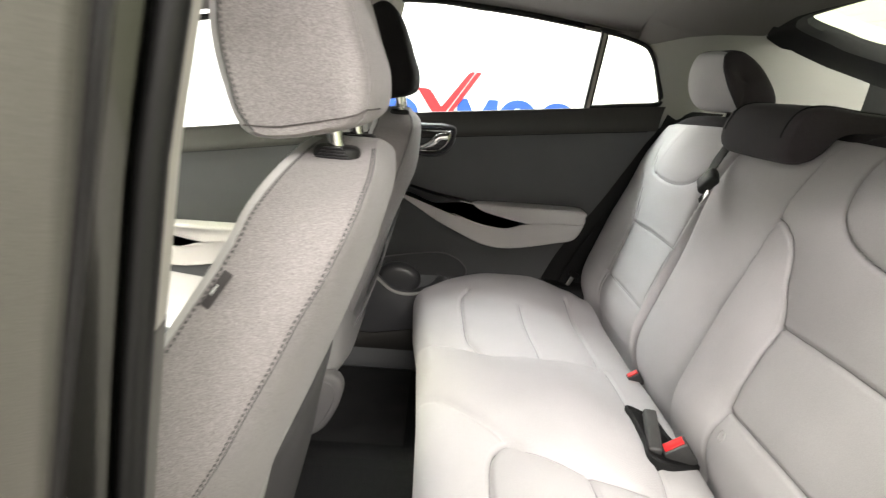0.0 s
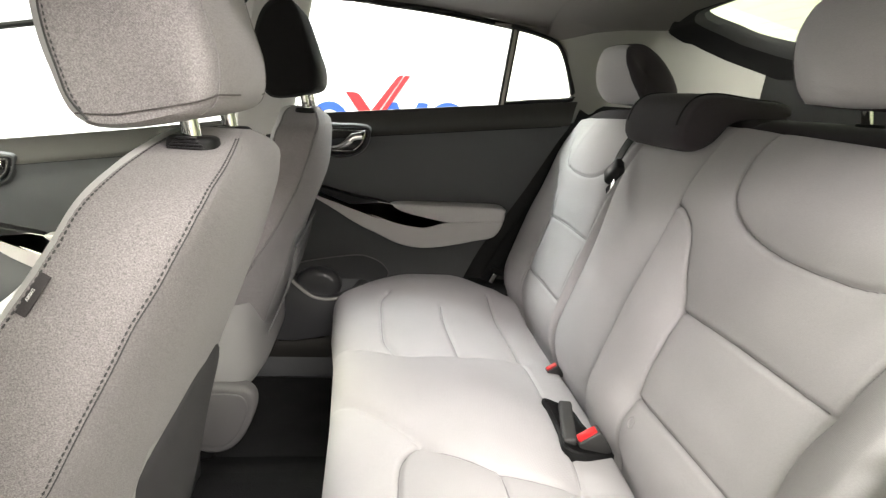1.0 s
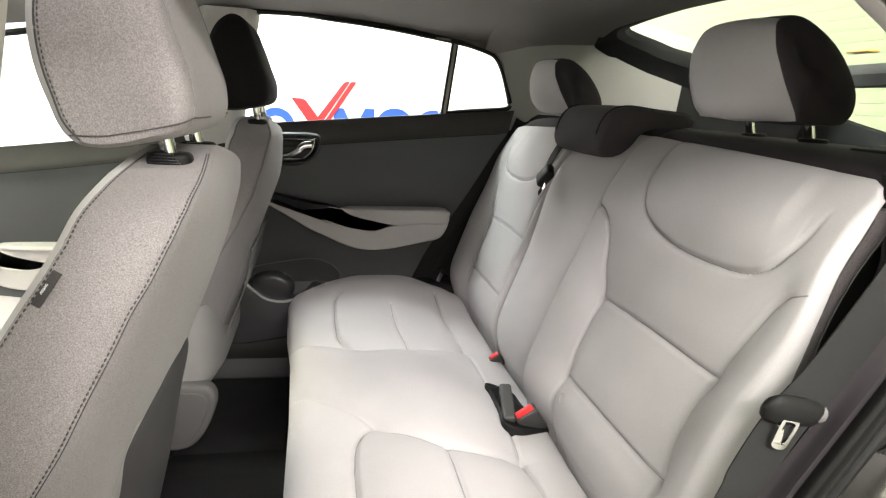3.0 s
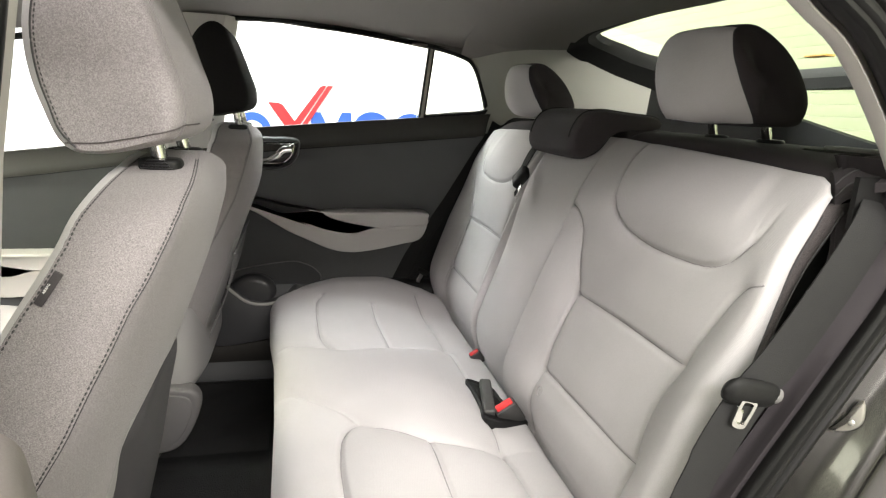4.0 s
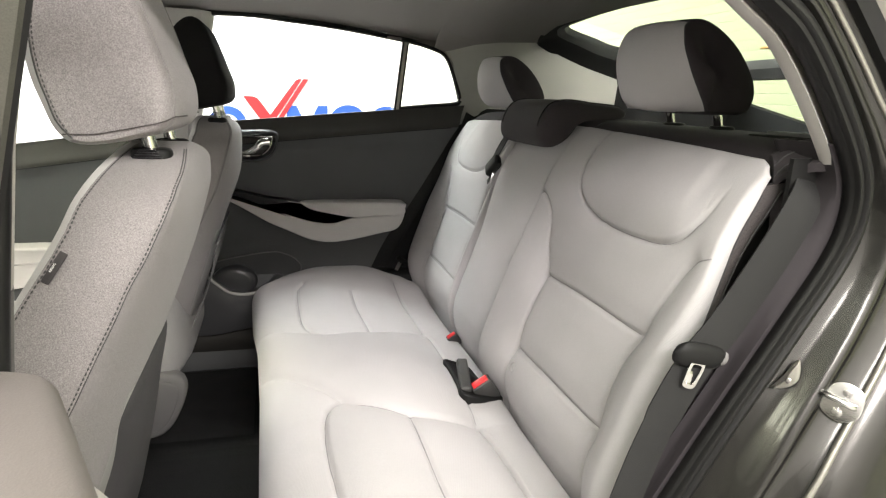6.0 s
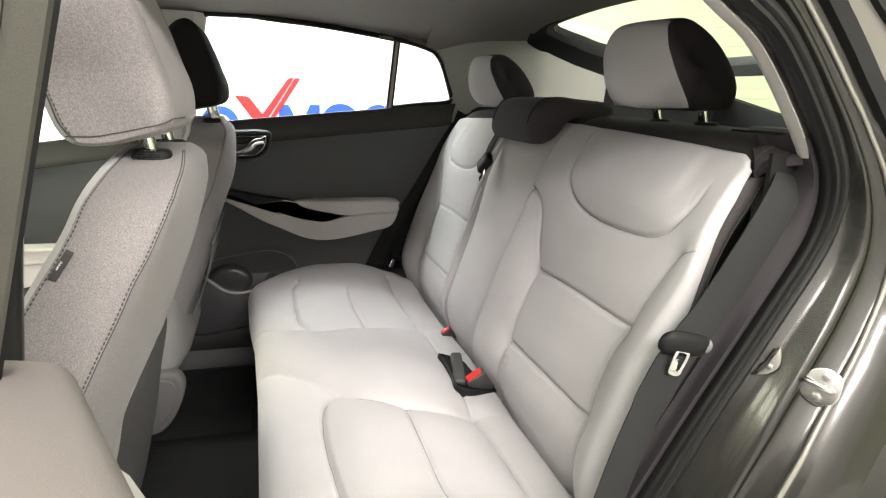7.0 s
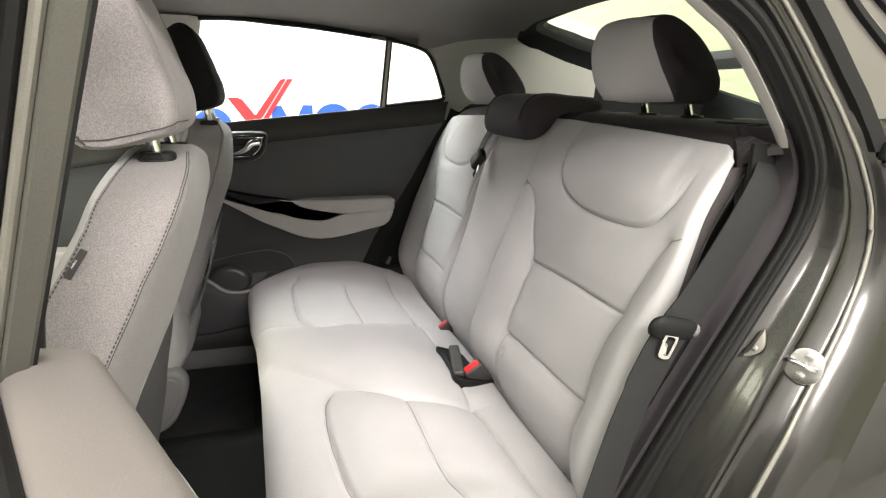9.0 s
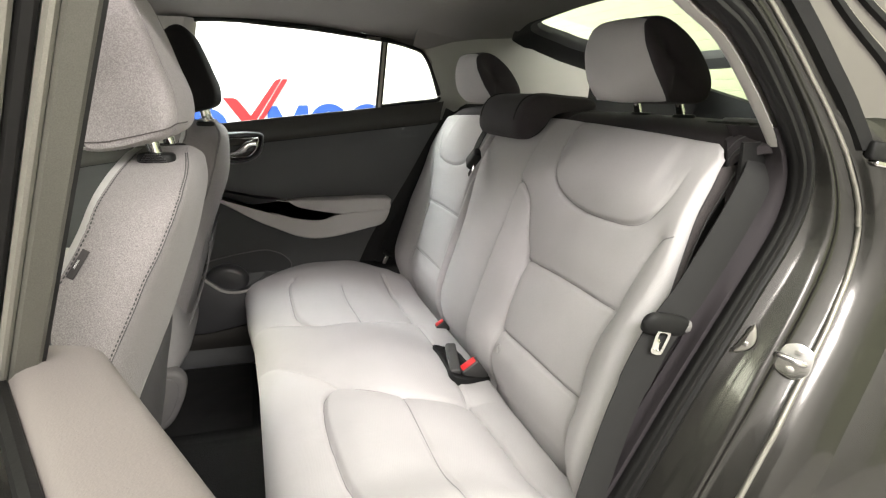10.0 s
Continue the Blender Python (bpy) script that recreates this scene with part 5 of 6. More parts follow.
# door mirror outside the far front window
mirror = thing("door_mirror", "black door mirror outside the far front window", "mirror")
out = ring_curve([(-1.12, 0.90), (-1.12, 0.98), (-1.05, 1.0), (-0.98, 0.985), (-0.962, 0.945), (-0.985, 0.90), (-1.05, 0.885)], 48)
v, f = plate(out, lambda u, w, h: (u, 0.90 + h, w), 0.10, 0.04, 6)
link("housing", v, f, GLOSSBLACK, mirror)
link("arm", *box((-1.10, 0.765, 0.855), (-1.00, 0.93, 0.905), 0.015), GLOSSBLACK, mirror, "black mirror arm")
link("mirror_glass", *plate(inset(out, 0.016), lambda u, w, h: (u, 0.899 - h, w), 0.003, 0.001, 1), MIRROR, mirror, "mirror glass")
# dark seat-belt area between far seat and rear door
g = [[(np.interp(z, [0.36, 0.56, 0.60, 0.694, 0.86, 1.03, 1.09], [0.29, 0.355, 0.38, 0.437, 0.543, 0.642, 0.665]) + 0.16 * u, 0.690 - 0.035 * u, z) for u in np.linspace(0, 1, 6)] for z in np.linspace(0.36, 1.09, 30)]
link("rear_jamb_trim", *sheet(g, 0.02, (0, 1, 0)), MATTEBLACK, car, "black jamb trim")
link("wheel_arch_trim", *box((0.34, 0.61, 0.36), (0.62, 0.70, 0.60), 0.03), MATTEBLACK, car, "black wheel arch trim")
far_belt = thing("seat_belt", "black far seat belt hanging beside the rear seat", "seat belt", "rear seat belts")
web = curve([(0.70, 0.662, 1.07), (0.645, 0.655, 0.93), (0.575, 0.650, 0.80), (0.505, 0.645, 0.68), (0.465, 0.64, 0.60)], 20)
link("webbing", *sheet([[tuple(p + np.array((-0.018, 0, 0.008))), tuple(p + np.array((0.018, 0.012, -0.008)))] for p in web], 0.002, (0, -1, 0)), BELTBLACK, far_belt)
link("tongue", *moved(box((-0.007, -0.002, -0.014), (0.007, 0.002, 0.014), 0.001), pose(0.478, 0.628, 0.612, 0, 30, 20)), CHROME, far_belt, "chrome tongue")
link("stop", *moved(box((-0.018, -0.005, -0.007), (0.018, 0.005, 0.007), 0.003), pose(0.488, 0.628, 0.632, 0, 30, 20)), MATTEBLACK, far_belt)

# ---- near side: door aperture, jamb, striker, quarter panel ----
SEAL = curve([(-0.10, 1.285), (0.12, 1.292), (0.34, 1.280), (0.50, 1.252), (0.583, 1.210), (0.622, 1.183), (0.668, 1.131), (0.711, 1.071), (0.727, 1.026), (0.718, 0.970), (0.672, 0.888), (0.593, 0.757), (0.512, 0.616), (0.44, 0.50), (0.37, 0.40), (0.25, 0.34), (-0.10, 0.33)], 160)
_t = np.gradient(SEAL, axis=0)
_t /= np.linalg.norm(_t, axis=1)[:, None]
OUTN = np.stack([-_t[:, 1], _t[:, 0]], 1)
if OUTN[60][0] < 0:
    OUTN = -OUTN


K = next(i for i in range(60, len(SEAL)) if SEAL[i][1] < 1.062)


def along(section):
    """Sweep (outward, y) pairs round the aperture, close to the seal."""
    return [[(SEAL[i][0] + OUTN[i][0] * o, y, SEAL[i][1] + OUTN[i][1] * o) for o, y in section] for i in range(len(SEAL))]


def flange(z):
    """How far outward and at which y the flange with the drawn highlight runs beside the seal at height z."""
    return (np.interp(z, [0.5, 0.64, 0.81, 0.90, 0.95, 0.98, 1.005, 1.033, 1.06, 1.108, 1.19], [0.094, 0.092, 0.094, 0.098, 0.095, 0.088, 0.075, 0.059, 0.049, 0.046, 0.049]),
            np.interp(z, [0.5, 0.6, 0.78, 0.92, 1.04, 1.17], [-0.690, -0.688, -0.675, -0.652, -0.630, -0.614]))


def jamb(section):
    """Sweep (share of the way to the flange, metres beyond it, rise) round the aperture."""
    out_ = []
    for i in range(len(SEAL)):
        z = SEAL[i][1]
        of, yf = flange(z)
        low, rise = np.interp(z, [1.03, 1.075], [1.0, 0.16]), np.interp(z, [0.9, 1.06], [1.0, 0.5])
        row = []
        for s, d, r in section:
            o = 0.016 + (of - 0.016) * s + d * low
            row.append((SEAL[i][0] + OUTN[i][0] * o, -0.606 + (yf + 0.606) * min(s, 1) - r * (rise if d == 0 else low), SEAL[i][1] + OUTN[i][1] * o))
        out_.append(row)
    return out_


# inner rear pillar trim, beside the seal
inner_trim = along([(-0.004, -0.60), (-0.006, -0.590), (-0.004, -0.581), (0.006, -0.573), (0.03, -0.570), (0.06, -0.568), (0.10, -0.566)])
link("rear_pillar_trim", *sheet(inner_trim[34:K], 0.012, (0, 0, -0.2)), PILLAR, car, "pale grey inner pillar trim")
low_seal = np.array([p for p in SEAL[K - 6:146]])
rows_ = []
for z in np.linspace(1.085, 0.46, 50):
    xs_ = np.interp(-z, -low_seal[:, 1], low_seal[:, 0])
    xb = min(float(back_x(min(z, 1.06))) + 0.03, xs_ - 0.012)
    deep = 0.045 * smooth(0.96, 1.05, z)
    rows_.append([(xs_ + 0.004, -0.604, z), (xs_ - 0.006, -0.601, z), (xs_ * 0.8 + xb * 0.2 - 0.004, -0.594, z), (xs_ * 0.55 + xb * 0.45, -0.588 + deep, z), (xs_ * 0.35 + xb * 0.65, -0.584 + deep, z), (xb, -0.580 + deep, z), (xb + 0.02, -0.56 + deep, z), (xb + 0.10, -0.55 + deep, z)])
link("jamb_trim", *sheet(rows_, 0.008, (0.3, 1, 0)), JAMBTRIM, car, "charcoal plastic jamb trim")
lobe = lambda a: 1 - 0.22 * math.exp(-((a - 4.35) / 0.22) ** 2) - 0.15 * math.exp(-((a - 3.6) / 0.2) ** 2)
seal_rings = [[(SEAL[i][0] + OUTN[i][0] * (0.010 + lobe(a) * 0.013 * math.cos(a)), -0.612 + lobe(a) * 0.016 * math.sin(a), SEAL[i][1] + OUTN[i][1] * (0.010 + lobe(a) * 0.013 * math.cos(a))) for a in np.linspace(0, 2 * math.pi, 36, endpoint=False)] for i in range(len(SEAL))]
link("door_seal", *loft(seal_rings), RUBBER, car, "black rubber door seal")
JAMB = [(0, 0, 0), (0.12, 0, 0.0008), (0.28, 0, 0.003), (0.37, 0, 0.008), (0.44, 0, 0.0135), (0.50, 0, 0.0155), (0.57, 0, 0.013), (0.64, 0, 0.006), (0.72, 0, 0.0015), (0.84, 0, 0.0), (0.92, 0, 0.0004), (0.965, 0, 0.001), (1.0, 0, 0.003)]
inside = curve(JAMB, 44)
link("door_jamb", *sheet(jamb([tuple(q) for q in inside]), 0.004, (0.3, 1, 0)), PAINT, car, "dark grey painted door jamb")
OUTER = [(1.0, 0.0012, 0.0075), (1.0, 0.004, 0.004), (1.0, 0.007, 0.002), (1.0, 0.011, 0.005), (1.0, 0.019, 0.0125), (1.0, 0.030, 0.019), (1.0, 0.050, 0.026), (1.0, 0.075, 0.030)]
outside = curve(OUTER, 30)
link("body_side_edge", *sheet(jamb([tuple(q) for q in outside])[24:150], 0.004, (0.3, 1, 0)), PAINT, car, "rolled edge of the dark grey body side")
# highlight on the flange, put in as a lighter tube along its edge
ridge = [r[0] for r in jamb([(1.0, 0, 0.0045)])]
link("flange_highlight", *tube(ridge[16:150], [0.0030 + 0.0008 * smooth(1.1, 0.9, SEAL[i][1]) for i in range(16, 150)], 10), FRAMELIGHT, car, "bright edge of the painted flange")
# outer skin behind the aperture, below the window line
EDGE = jamb([(1.0, 0.075, 0.030)])
g = []
for i in range(K - 1, 140):
    e = EDGE[i][0]
    row = []
    for u in np.linspace(0, 1, 28):
        x = e[0] + (1.55 - e[0]) * u
        z = e[2] + (np.interp(e[2], [0.33, 0.7, 1.1, 1.3], [0.33, 0.72, 1.02, 1.12]) - e[2]) * u
        low = smooth(1.10, 0.85, z)
        y = e[1] - low * (0.03 * math.sin(min(1, u * 1.4) * math.pi) + 0.012 * math.exp(-((z - 0.86) / 0.025) ** 2) * smooth(0, 0.1, u)) - 0.006 * smooth(0, 0.06, u)
        row.append((x, y, z))
    g.append(row)
link("quarter_panel", *sheet(g, 0.005, (0, 1, 0)), PAINT, car, "dark grey metallic rear quarter panel")
# black mouldings and grey glass of the near quarter light
top_i = [i for i in range(14, K + 3) if SEAL[i][1] > 1.04]


def beyond(section, spread=0.0):
    """Rows outside the flange of the slim upper pillar; spread opens them towards the waist."""
    rows = []
    for i in top_i:
        of, yf = flange(SEAL[i][1])
        k = 1 + spread * smooth(1.17, 1.05, SEAL[i][1])
        rows.append([(SEAL[i][0] + OUTN[i][0] * (of + o * k), yf - y, SEAL[i][1] + OUTN[i][1] * (of + o * k)) for o, y in section])
    return rows


link("window_moulding", *sheet(beyond([(0.010, 0.004), (0.0115, 0.014), (0.026, 0.018), (0.029, 0.012)]), 0.008, (0, 1, 0)), MATTEBLACK, car, "black window moulding")
link("quarter_glass", *sheet(beyond([(0.027, 0.012), (0.15, 0.014), (0.35, 0.014)]), 0.004, (0, 1, 0)), QGLASS, car, "grey reflecting quarter glass")
for o in (0.052, 0.077):
    link("window_moulding", *sheet(beyond([(o, 0.0145), (o + 0.001, 0.020), (o + 0.0065, 0.021), (o + 0.008, 0.0145)], 0.55), 0.004, (0, 1, 0)), MATTEBLACK, car)
    link("moulding_bead", *sheet(beyond([(o + 0.008, 0.0145), (o + 0.0088, 0.0165), (o + 0.0105, 0.0165), (o + 0.0115, 0.0145)], 0.55), 0.003, (0, 1, 0)), FRAMELIGHT, car, "satin bright moulding bead")
foot = beyond([(0.020, 0.018)])[-1][0]
link("moulding_foot", *moved(box((-0.020, -0.006, -0.014), (0.055, 0.006, 0.008), 0.004), pose(foot[0] + 0.016, foot[1], foot[2], 0, 8, 0)), MATTEBLACK, car, "black moulding foot")
link("moulding_clip", *moved(box((-0.022, -0.006, -0.004), (0.07, 0.006, 0.003), 0.0028), pose(foot[0] + 0.024, foot[1] - 0.002, foot[2] - 0.019, 0, 10, 0)), CHROME, car, "bright moulding end")

# striker on the jamb
striker = thing("door_striker", "zinc door striker bolted to the jamb", "door striker")
_q = Vector((-0.70, -0.65, 0.28)).normalized()
_u = (Vector((0.35, 0.05, 1.0)) - _q * Vector((0.35, 0.05, 1.0)).dot(_q)).normalized()
_r = _u.cross(_q)
M = Matrix(((_r.x, _u.x, _q.x, 0.718), (_r.y, _u.y, _q.y, -0.661), (_r.z, _u.z, _q.z, 0.810), (0, 0, 0, 1))) @ Matrix.Scale(0.72, 4)
out = ring_curve([(-0.027, -0.004), (-0.020, 0.022), (0.0, 0.031), (0.021, 0.024), (0.027, 0.002), (0.024, -0.018), (0.004, -0.030), (-0.022, -0.022)], 48)
link("base_plate", *moved(plate(out, lambda u, w, h: (u, w, h), 0.004, 0.0012), M), STEEL, striker)
for k in (-1, 1):
    for r, h0, nm in ((0.0075, 0.0035, "washer"), (0.005, 0.0055, "bolt")):
        c = [(0.002 * k + r * math.cos(a), 0.017 * k + r * math.sin(a)) for a in np.linspace(0, 2 * math.pi, 20, endpoint=False)]
        link(nm, *moved(plate(c, lambda u, w, h: (u, w, 0.004 + h), h0 - 0.002, 0.001), M), STEEL, striker)
loop = curve([(0.016, 0.0, 0.003), (0.014, 0.0, 0.018), (0.006, 0.001, 0.027), (-0.010, 0.003, 0.029), (-0.024, 0.004, 0.026), (-0.027, 0.004, 0.012), (-0.026, 0.004, 0.003)], 30)
link("loop", *moved(tube(loop, 0.0045, 10), M), STEEL, striker, "bent zinc wire loop")
cap = thing("jamb_plug", "small painted plug with a metal pin in the door jamb", "plug")
leaf = ring_curve([(0.004, 0.024), (0.011, 0.004), (0.004, -0.010), (-0.012, -0.018), (-0.004, -0.004), (-0.002, 0.010)], 40)
M2 = Matrix(((_r.x, _u.x, _q.x, 0.673), (_r.y, _u.y, _q.y, -0.627), (_r.z, _u.z, _q.z, 0.827), (0, 0, 0, 1)))
link("cap", *moved(plate(leaf, lambda u, w, h: (u, w, h), 0.006, 0.003), M2), FRAMELIGHT, cap)
link("pin", *moved(plate([(0.002 + 0.003 * math.cos(a), -0.002 + 0.0035 * math.sin(a)) for a in np.linspace(0, 2 * math.pi, 16, endpoint=False)], lambda u, w, h: (u, w, 0.005 + h), 0.003, 0.001), M2), STEEL, cap)

# black sheet behind the webbing gives the cavity under the shoulder its shade
g = [[(x, -0.576 + 0.03 * (x - 0.69), 1.012 + (1.066 - 1.012) * u) for u in np.linspace(0, 1, 4)] for x in np.linspace(0.680, 0.728, 8)]
link("belt_opening", *sheet(g, 0.006, (0, 1, 0)), MATTEBLACK, car, "black belt opening under the shoulder")
# near seat belt: webbing down the pillar, stop and tongue
near_belt = thing("seat_belt", "dark grey seat belt hanging beside the near rear seat", "seat belt", "rear seat belts")
P = curve([(0.745, -0.545, 1.052), (0.716, -0.572, 1.040), (0.694, -0.588, 1.018), (0.66, -0.5945, 0.965), (0.61, -0.596, 0.885), (0.578, -0.597, 0.845), (0.552, -0.598, 0.80), (0.525, -0.600, 0.74), (0.50, -0.604, 0.67), (0.475, -0.606, 0.58), (0.46, -0.606, 0.50)], 60)
rows = []
for i, p in enumerate(P):
    a = np.array((0.0192, -0.003, -0.0105)) if i < 34 else np.array((0.0195, -0.001, -0.008))
    bow = np.array((0, -0.002, 0))
    rows.append([tuple(p - a), tuple(p - a * 0.5 + bow), tuple(p + bow * 1.3), tuple(p + a * 0.5 + bow), tuple(p + a)])
link("webbing", *sheet(rows, 0.0018, (0.3, 1, 0.1)), WEBBING, near_belt, "dark grey woven webbing")
# grip: a rounded bar across the webbing, with a bright end
g0, g1 = np.array((0.540, -0.596, 0.857)), np.array((0.613, -0.588, 0.838))
bar = [g0 + (g1 - g0) * s for s in np.linspace(0, 1, 14)]
rad = [0.0155 * (1 - abs(2 * s - 1) ** 4) ** 0.5 + 0.001 for s in np.linspace(0, 1, 14)]
link("belt_guide", *tube([p + np.array((0, -0.006, 0)) for p in bar], rad, 14, 0.55, (0.3, 1, 0.2)), MATTEBLACK, near_belt, "black plastic tongue grip")
link("guide_end", *tube([bar[11] + np.array((0.001, -0.009, 0)), bar[12] + np.array((0.004, -0.008, 0.002)), bar[13] + np.array((0.003, -0.006, 0.003))], [0.008, 0.009, 0.003], 10, 0.6, (0.3, 1, 0.2)), TRIMGREY, near_belt)
tdir, tper = np.array((-0.35, 0.0, -0.94)), np.array((0.88, 0.10, -0.33))
t0 = np.array((0.572, -0.602, 0.842))
lp = ring_fixed([(-0.0105, 0.0), (-0.011, 0.022), (-0.009, 0.029), (0.0, 0.031), (0.009, 0.029), (0.011, 0.022), (0.0105, 0.0)], 6)
lp2 = inset(np.array(lp), 0.0048)
def tp_(u, w, h):
    return tuple(t0 + tper * u + tdir * w + np.array((0, -h, 0)))
v, f = loft([[tp_(u, w, 0.0) for u, w in lp], [tp_(u, w, 0.003) for u, w in lp], [tp_(u, w, 0.003) for u, w in lp2], [tp_(u, w, 0.0) for u, w in lp2], [tp_(u, w, 0.0) for u, w in lp]], caps=False)
link("tongue", v, f, CHROME, near_belt, "chrome latch tongue")
link("tongue_core", *box((0.561, -0.6025, 0.812), (0.568, -0.6005, 0.832), 0.001), CHROME, near_belt)
# centre belt hanging over the far backrest
mid_belt = thing("seat_belt", "dark centre seat belt hanging over the rear backrest", "seat belt", "rear seat belts")
P = curve([(0.66, 0.215, 1.05), (0.626, 0.19, 1.01), (0.605, 0.165, 0.985)], 14)
link("webbing", *sheet([[tuple(p + np.array((-0.004, 0.018, 0.004))), tuple(p + np.array((-0.010, -0.018, -0.004)))] for p in P], 0.002, (1, 0, 0)), WEBBING, mid_belt)
link("grip", *moved(box((-0.010, -0.020, -0.022), (0.010, 0.020, 0.022), 0.008), pose(0.590, 0.145, 0.975, 30, 28, 0)), MATTEBLACK, mid_belt)
link("tongue", *moved(box((-0.002, -0.008, -0.014), (0.002, 0.008, 0.014), 0.001), pose(0.578, 0.122, 0.950, 30, 20, 0)), CHROME, mid_belt, "chrome tongue")

# near B pillar: inner trim, seal and painted outside
def pillar_x(z):
    return np.interp(z, [0.34, 0.7, 0.97, 1.07, 1.14, 1.28], [-0.115, -0.09, -0.062, -0.050, -0.037, -0.012])


def pillar_rows(z0, z1):
    return [[(pillar_x(z) + a, y, z) for a, y in ((-0.075, -0.665), (-0.04, -0.645), (-0.010, -0.634), (0.0, -0.637), (0.004, -0.650), (0.007, -0.668), (0.009, -0.684))] for z in np.linspace(z0, z1, 20)]


link("door_pillar_trim", *sheet(pillar_rows(0.970, 1.28), 0.006, (-0.6, -0.5, 0)), PILLAR, car, "pale grey upper door pillar trim")
link("door_pillar_trim", *sheet(pillar_rows(0.36, 0.968), 0.006, (-0.6, -0.5, 0)), TRIMGREY, car, "grey lower door pillar trim")
link("pillar_seal", *tube([(pillar_x(z) + 0.009, -0.691, z) for z in np.linspace(0.34, 1.3, 30)], 0.0075, 10), RUBBER, car, "black rubber pillar seal")
rowsb = [[(pillar_x(z) + dx_, y_, z) for dx_, y_ in ((0.0, -0.698), (0.004, -0.706), (-0.002, -0.712), (-0.02, -0.718), (-0.05, -0.728), (-0.06, -0.742), (-0.12, -0.748), (-0.16, -0.748))] for z in np.linspace(0.34, 1.3, 24)]
link("door_pillar", *sheet(rowsb, 0.02, (0, 1, 0)), PAINT, car, "dark grey painted door pillar")

# closed front door beside the driver, out of view, added to keep light off the cabin
front_blocker = thing("front_door", "unseen dark grey front door added to block light from the front cabin", "car door", "near doors")
skin_ = [[(x, -0.74 - 0.03 * math.sin(math.pi * s), 0.30 + (belt(x) - 0.33) * s) for s in np.linspace(0, 1, 12)] for x in np.linspace(-1.28, -0.20, 12)]
link("door_skin", *sheet(skin_, 0.006, (0, -1, 0)), PAINT, front_blocker)
trim_ = [[(x, -0.66 - 0.012 * smooth(0.7, 0.8, z), z) for z in np.linspace(0.32, float(belt(x)), 14)] for x in np.linspace(-1.28, -0.20, 14)]
link("door_panel", *sheet(trim_, 0.03, (0, -1, 0)), TRIM, front_blocker, "charcoal door trim")

# ---- open near rear door ----
A, U, Wn = np.array((0.017, -0.82)), np.array((0.39, -0.92)), np.array((0.92, 0.39))
U, Wn = U / np.linalg.norm(U), Wn / np.linalg.norm(Wn)


def dpt(u, w, z):
    q = A + U * u + Wn * w
    return (q[0], q[1], z)


open_door = thing("rear_door", "open dark grey rear door with grey window ledge", "car door", "open near door")
led = [(-0.047, 0.962), (-0.044, 0.970), (-0.036, 0.974), (-0.02, 0.9755), (-0.006, 0.975), (0.0, 0.972), (0.004, 0.962), (0.008, 0.93), (0.014, 0.89)]
g = [[dpt(u + 0.85 * min(w, 0) * max(0, 1 - u / 0.25), w, z + 0.035 * u) for w, z in curve(led, 26)] for u in np.concatenate([[-0.003], np.linspace(0.001, 0.80, 30)])]
link("window_ledge", *sheet(g, 0.02, (0, 0, -1)), LEDGE, open_door, "smooth warm grey window ledge")
g = [[dpt(u, w, z + 0.035 * u) for w, z in ((0.012, 0.895), (0.022, 0.885), (0.030, 0.87), (0.034, 0.85), (0.03, 0.80))] for u in np.linspace(0.10, 0.75, 20)]
link("armrest_sweep", *sheet(g, 0.01, (0, 0, -1)), PALE, open_door, "pale grey inner trim")
g = [[dpt(u, w * min(1, 0.3 + (u - 0.04) * 20), z + 0.035 * u) for w, z in ((0.006, 0.945), (0.013, 0.942), (0.0165, 0.934), (0.0165, 0.92), (0.012, 0.89))] for u in np.linspace(0.045, 0.75, 30)]
link("ledge_bead", *sheet(g, 0.006, (0, 0, -1)), PALE, open_door, "pale grey bead under the window ledge")
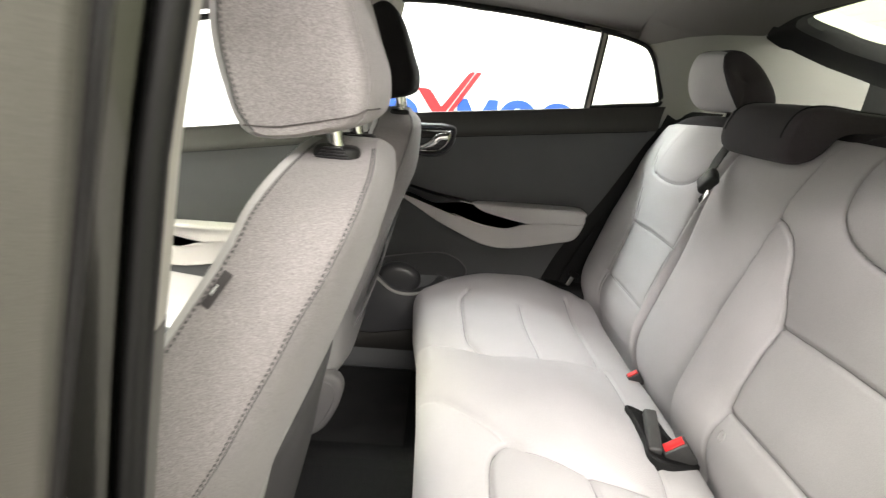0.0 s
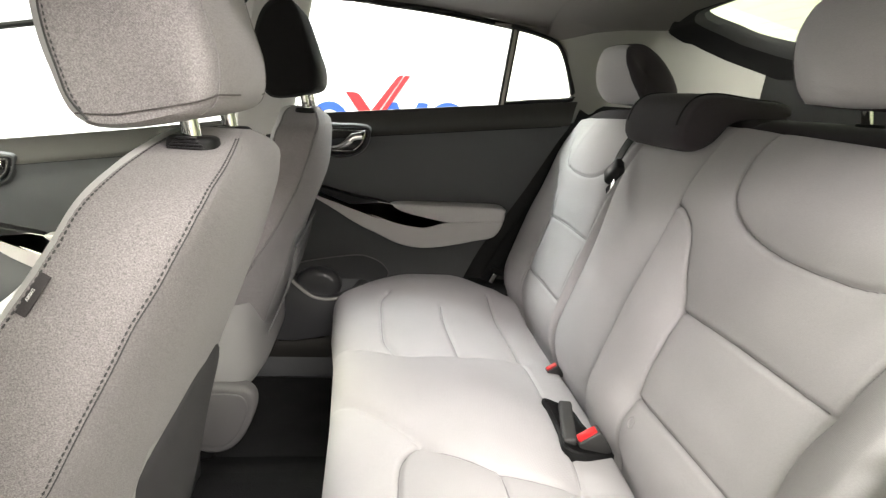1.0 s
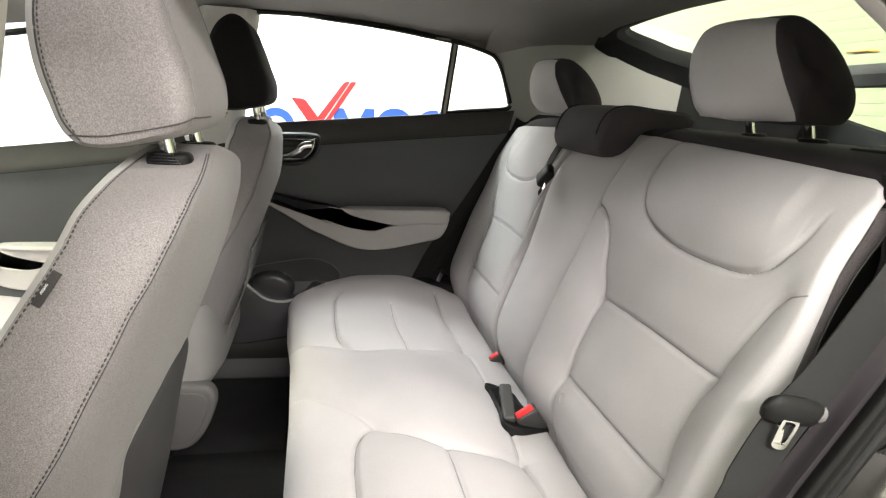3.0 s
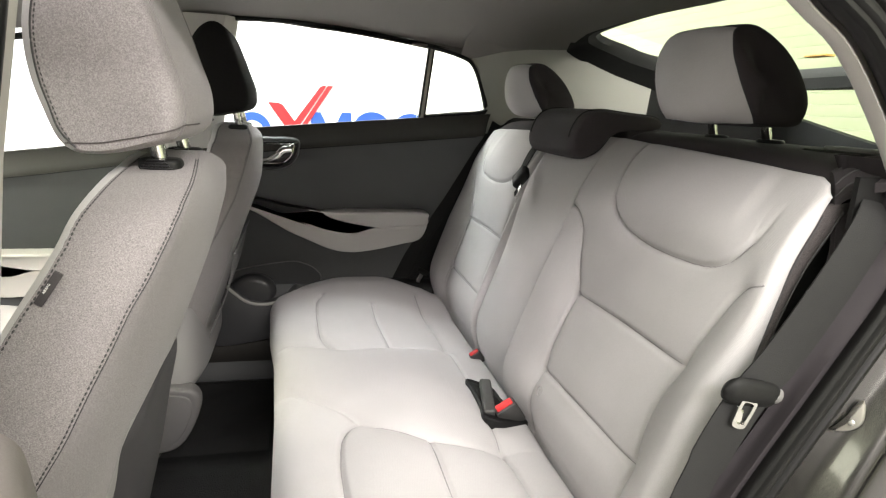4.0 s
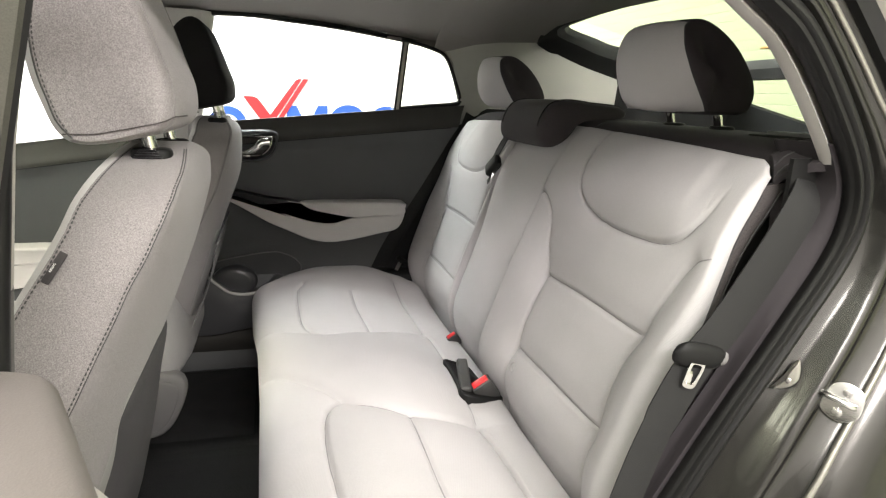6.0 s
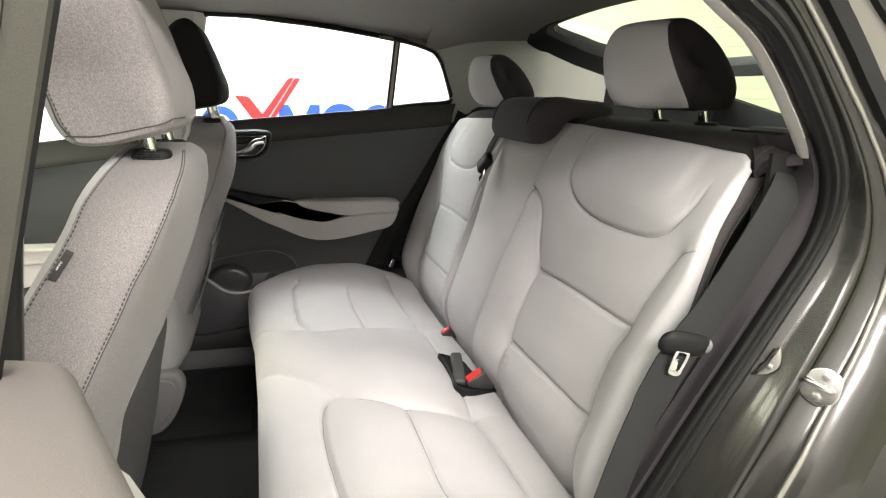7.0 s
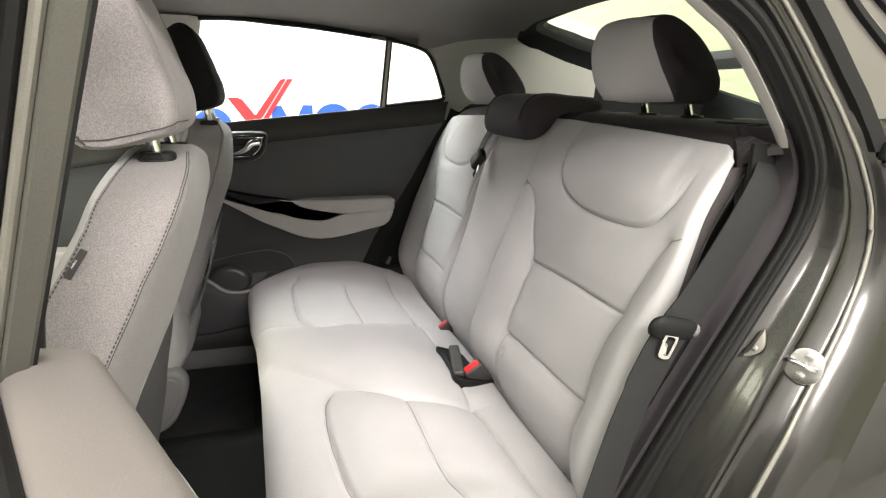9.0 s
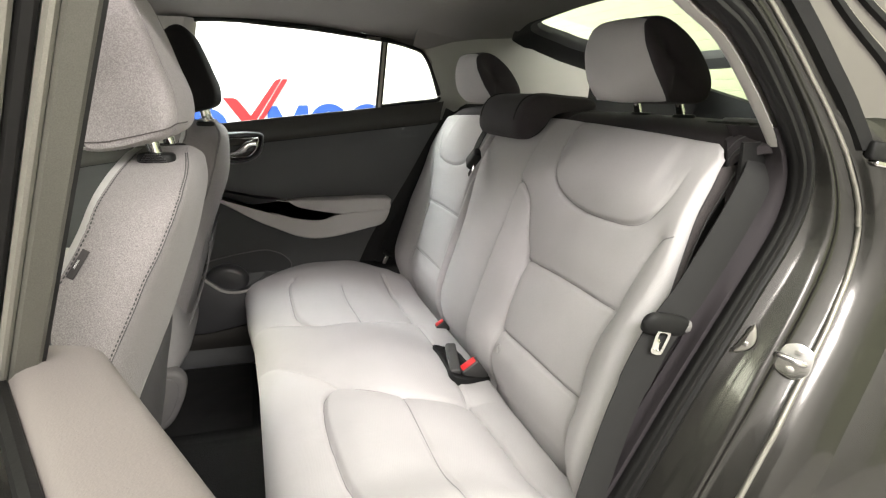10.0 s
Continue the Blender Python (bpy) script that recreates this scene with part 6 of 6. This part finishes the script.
g = [[dpt(u, w, z) for w, z in ((0.012, 0.90), (0.020, 0.80), (0.022, 0.6), (0.0, 0.36), (-0.06, 0.34), (-0.12, 0.36), (-0.14, 0.6), (-0.13, 0.85), (-0.07, 0.955), (-0.05, 0.958))] for u in np.linspace(0.002, 0.80, 12)]
v, f = loft(g, caps=True, closed=True)
link("door_shell", v, f, PAINT, open_door, "dark grey painted door shell")
lip = [dpt(u, -0.050, 0.966 + 0.035 * u) for u in np.linspace(0.0, 0.80, 30)]
link("window_seal", *tube(lip, 0.005, 8), RUBBER, open_door, "black window seal")


def frame_bar(w0, width, u0, depth, material, name, label, zs=(0.955, 1.26)):
    """An upright of the window frame, leaning in and back."""
    rows = []
    for z in np.linspace(zs[0], zs[1], 14):
        w, u = w0 + 0.19 * (z - 0.98), u0 + 0.446 * (z - 0.98)
        rows.append([dpt(u, w - 0.002, z), dpt(u + depth * 0.12, w, z), dpt(u + depth * 0.88, w, z), dpt(u + depth, w - 0.002, z), dpt(u + depth, w - width + 0.002, z), dpt(u + depth * 0.88, w - width, z), dpt(u + depth * 0.12, w - width, z), dpt(u, w - width + 0.002, z)])
    link(name, *loft(rows), material, open_door, label, 30)


frame_bar(-0.0275, 0.0015, -0.010, 0.014, RUBBER, "frame_seal", "black inner frame seal")
frame_bar(-0.029, 0.0145, -0.010, 0.016, FRAMEPAINT, "window_frame", "dark grey window frame upright")
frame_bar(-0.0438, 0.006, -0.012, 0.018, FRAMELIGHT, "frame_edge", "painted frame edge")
frame_bar(-0.0505, 0.008, -0.012, 0.016, RUBBER, "frame_seal", "black frame seal")
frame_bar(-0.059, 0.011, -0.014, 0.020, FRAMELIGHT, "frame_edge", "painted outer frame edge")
frame_bar(-0.0705, 0.016, -0.014, 0.020, RUBBER, "frame_seal", "black outer frame seal")
toprail = curve([dpt(0.12, 0.02, 1.258), dpt(0.17, 0.026, 1.285), dpt(0.30, 0.026, 1.295), dpt(0.58, 0.02, 1.25), dpt(0.74, 0.0, 1.13), dpt(0.80, -0.03, 0.99)], 50)
link("frame_rail", *tube(toprail, 0.016, 10), PAINT, open_door, "painted window frame rail")
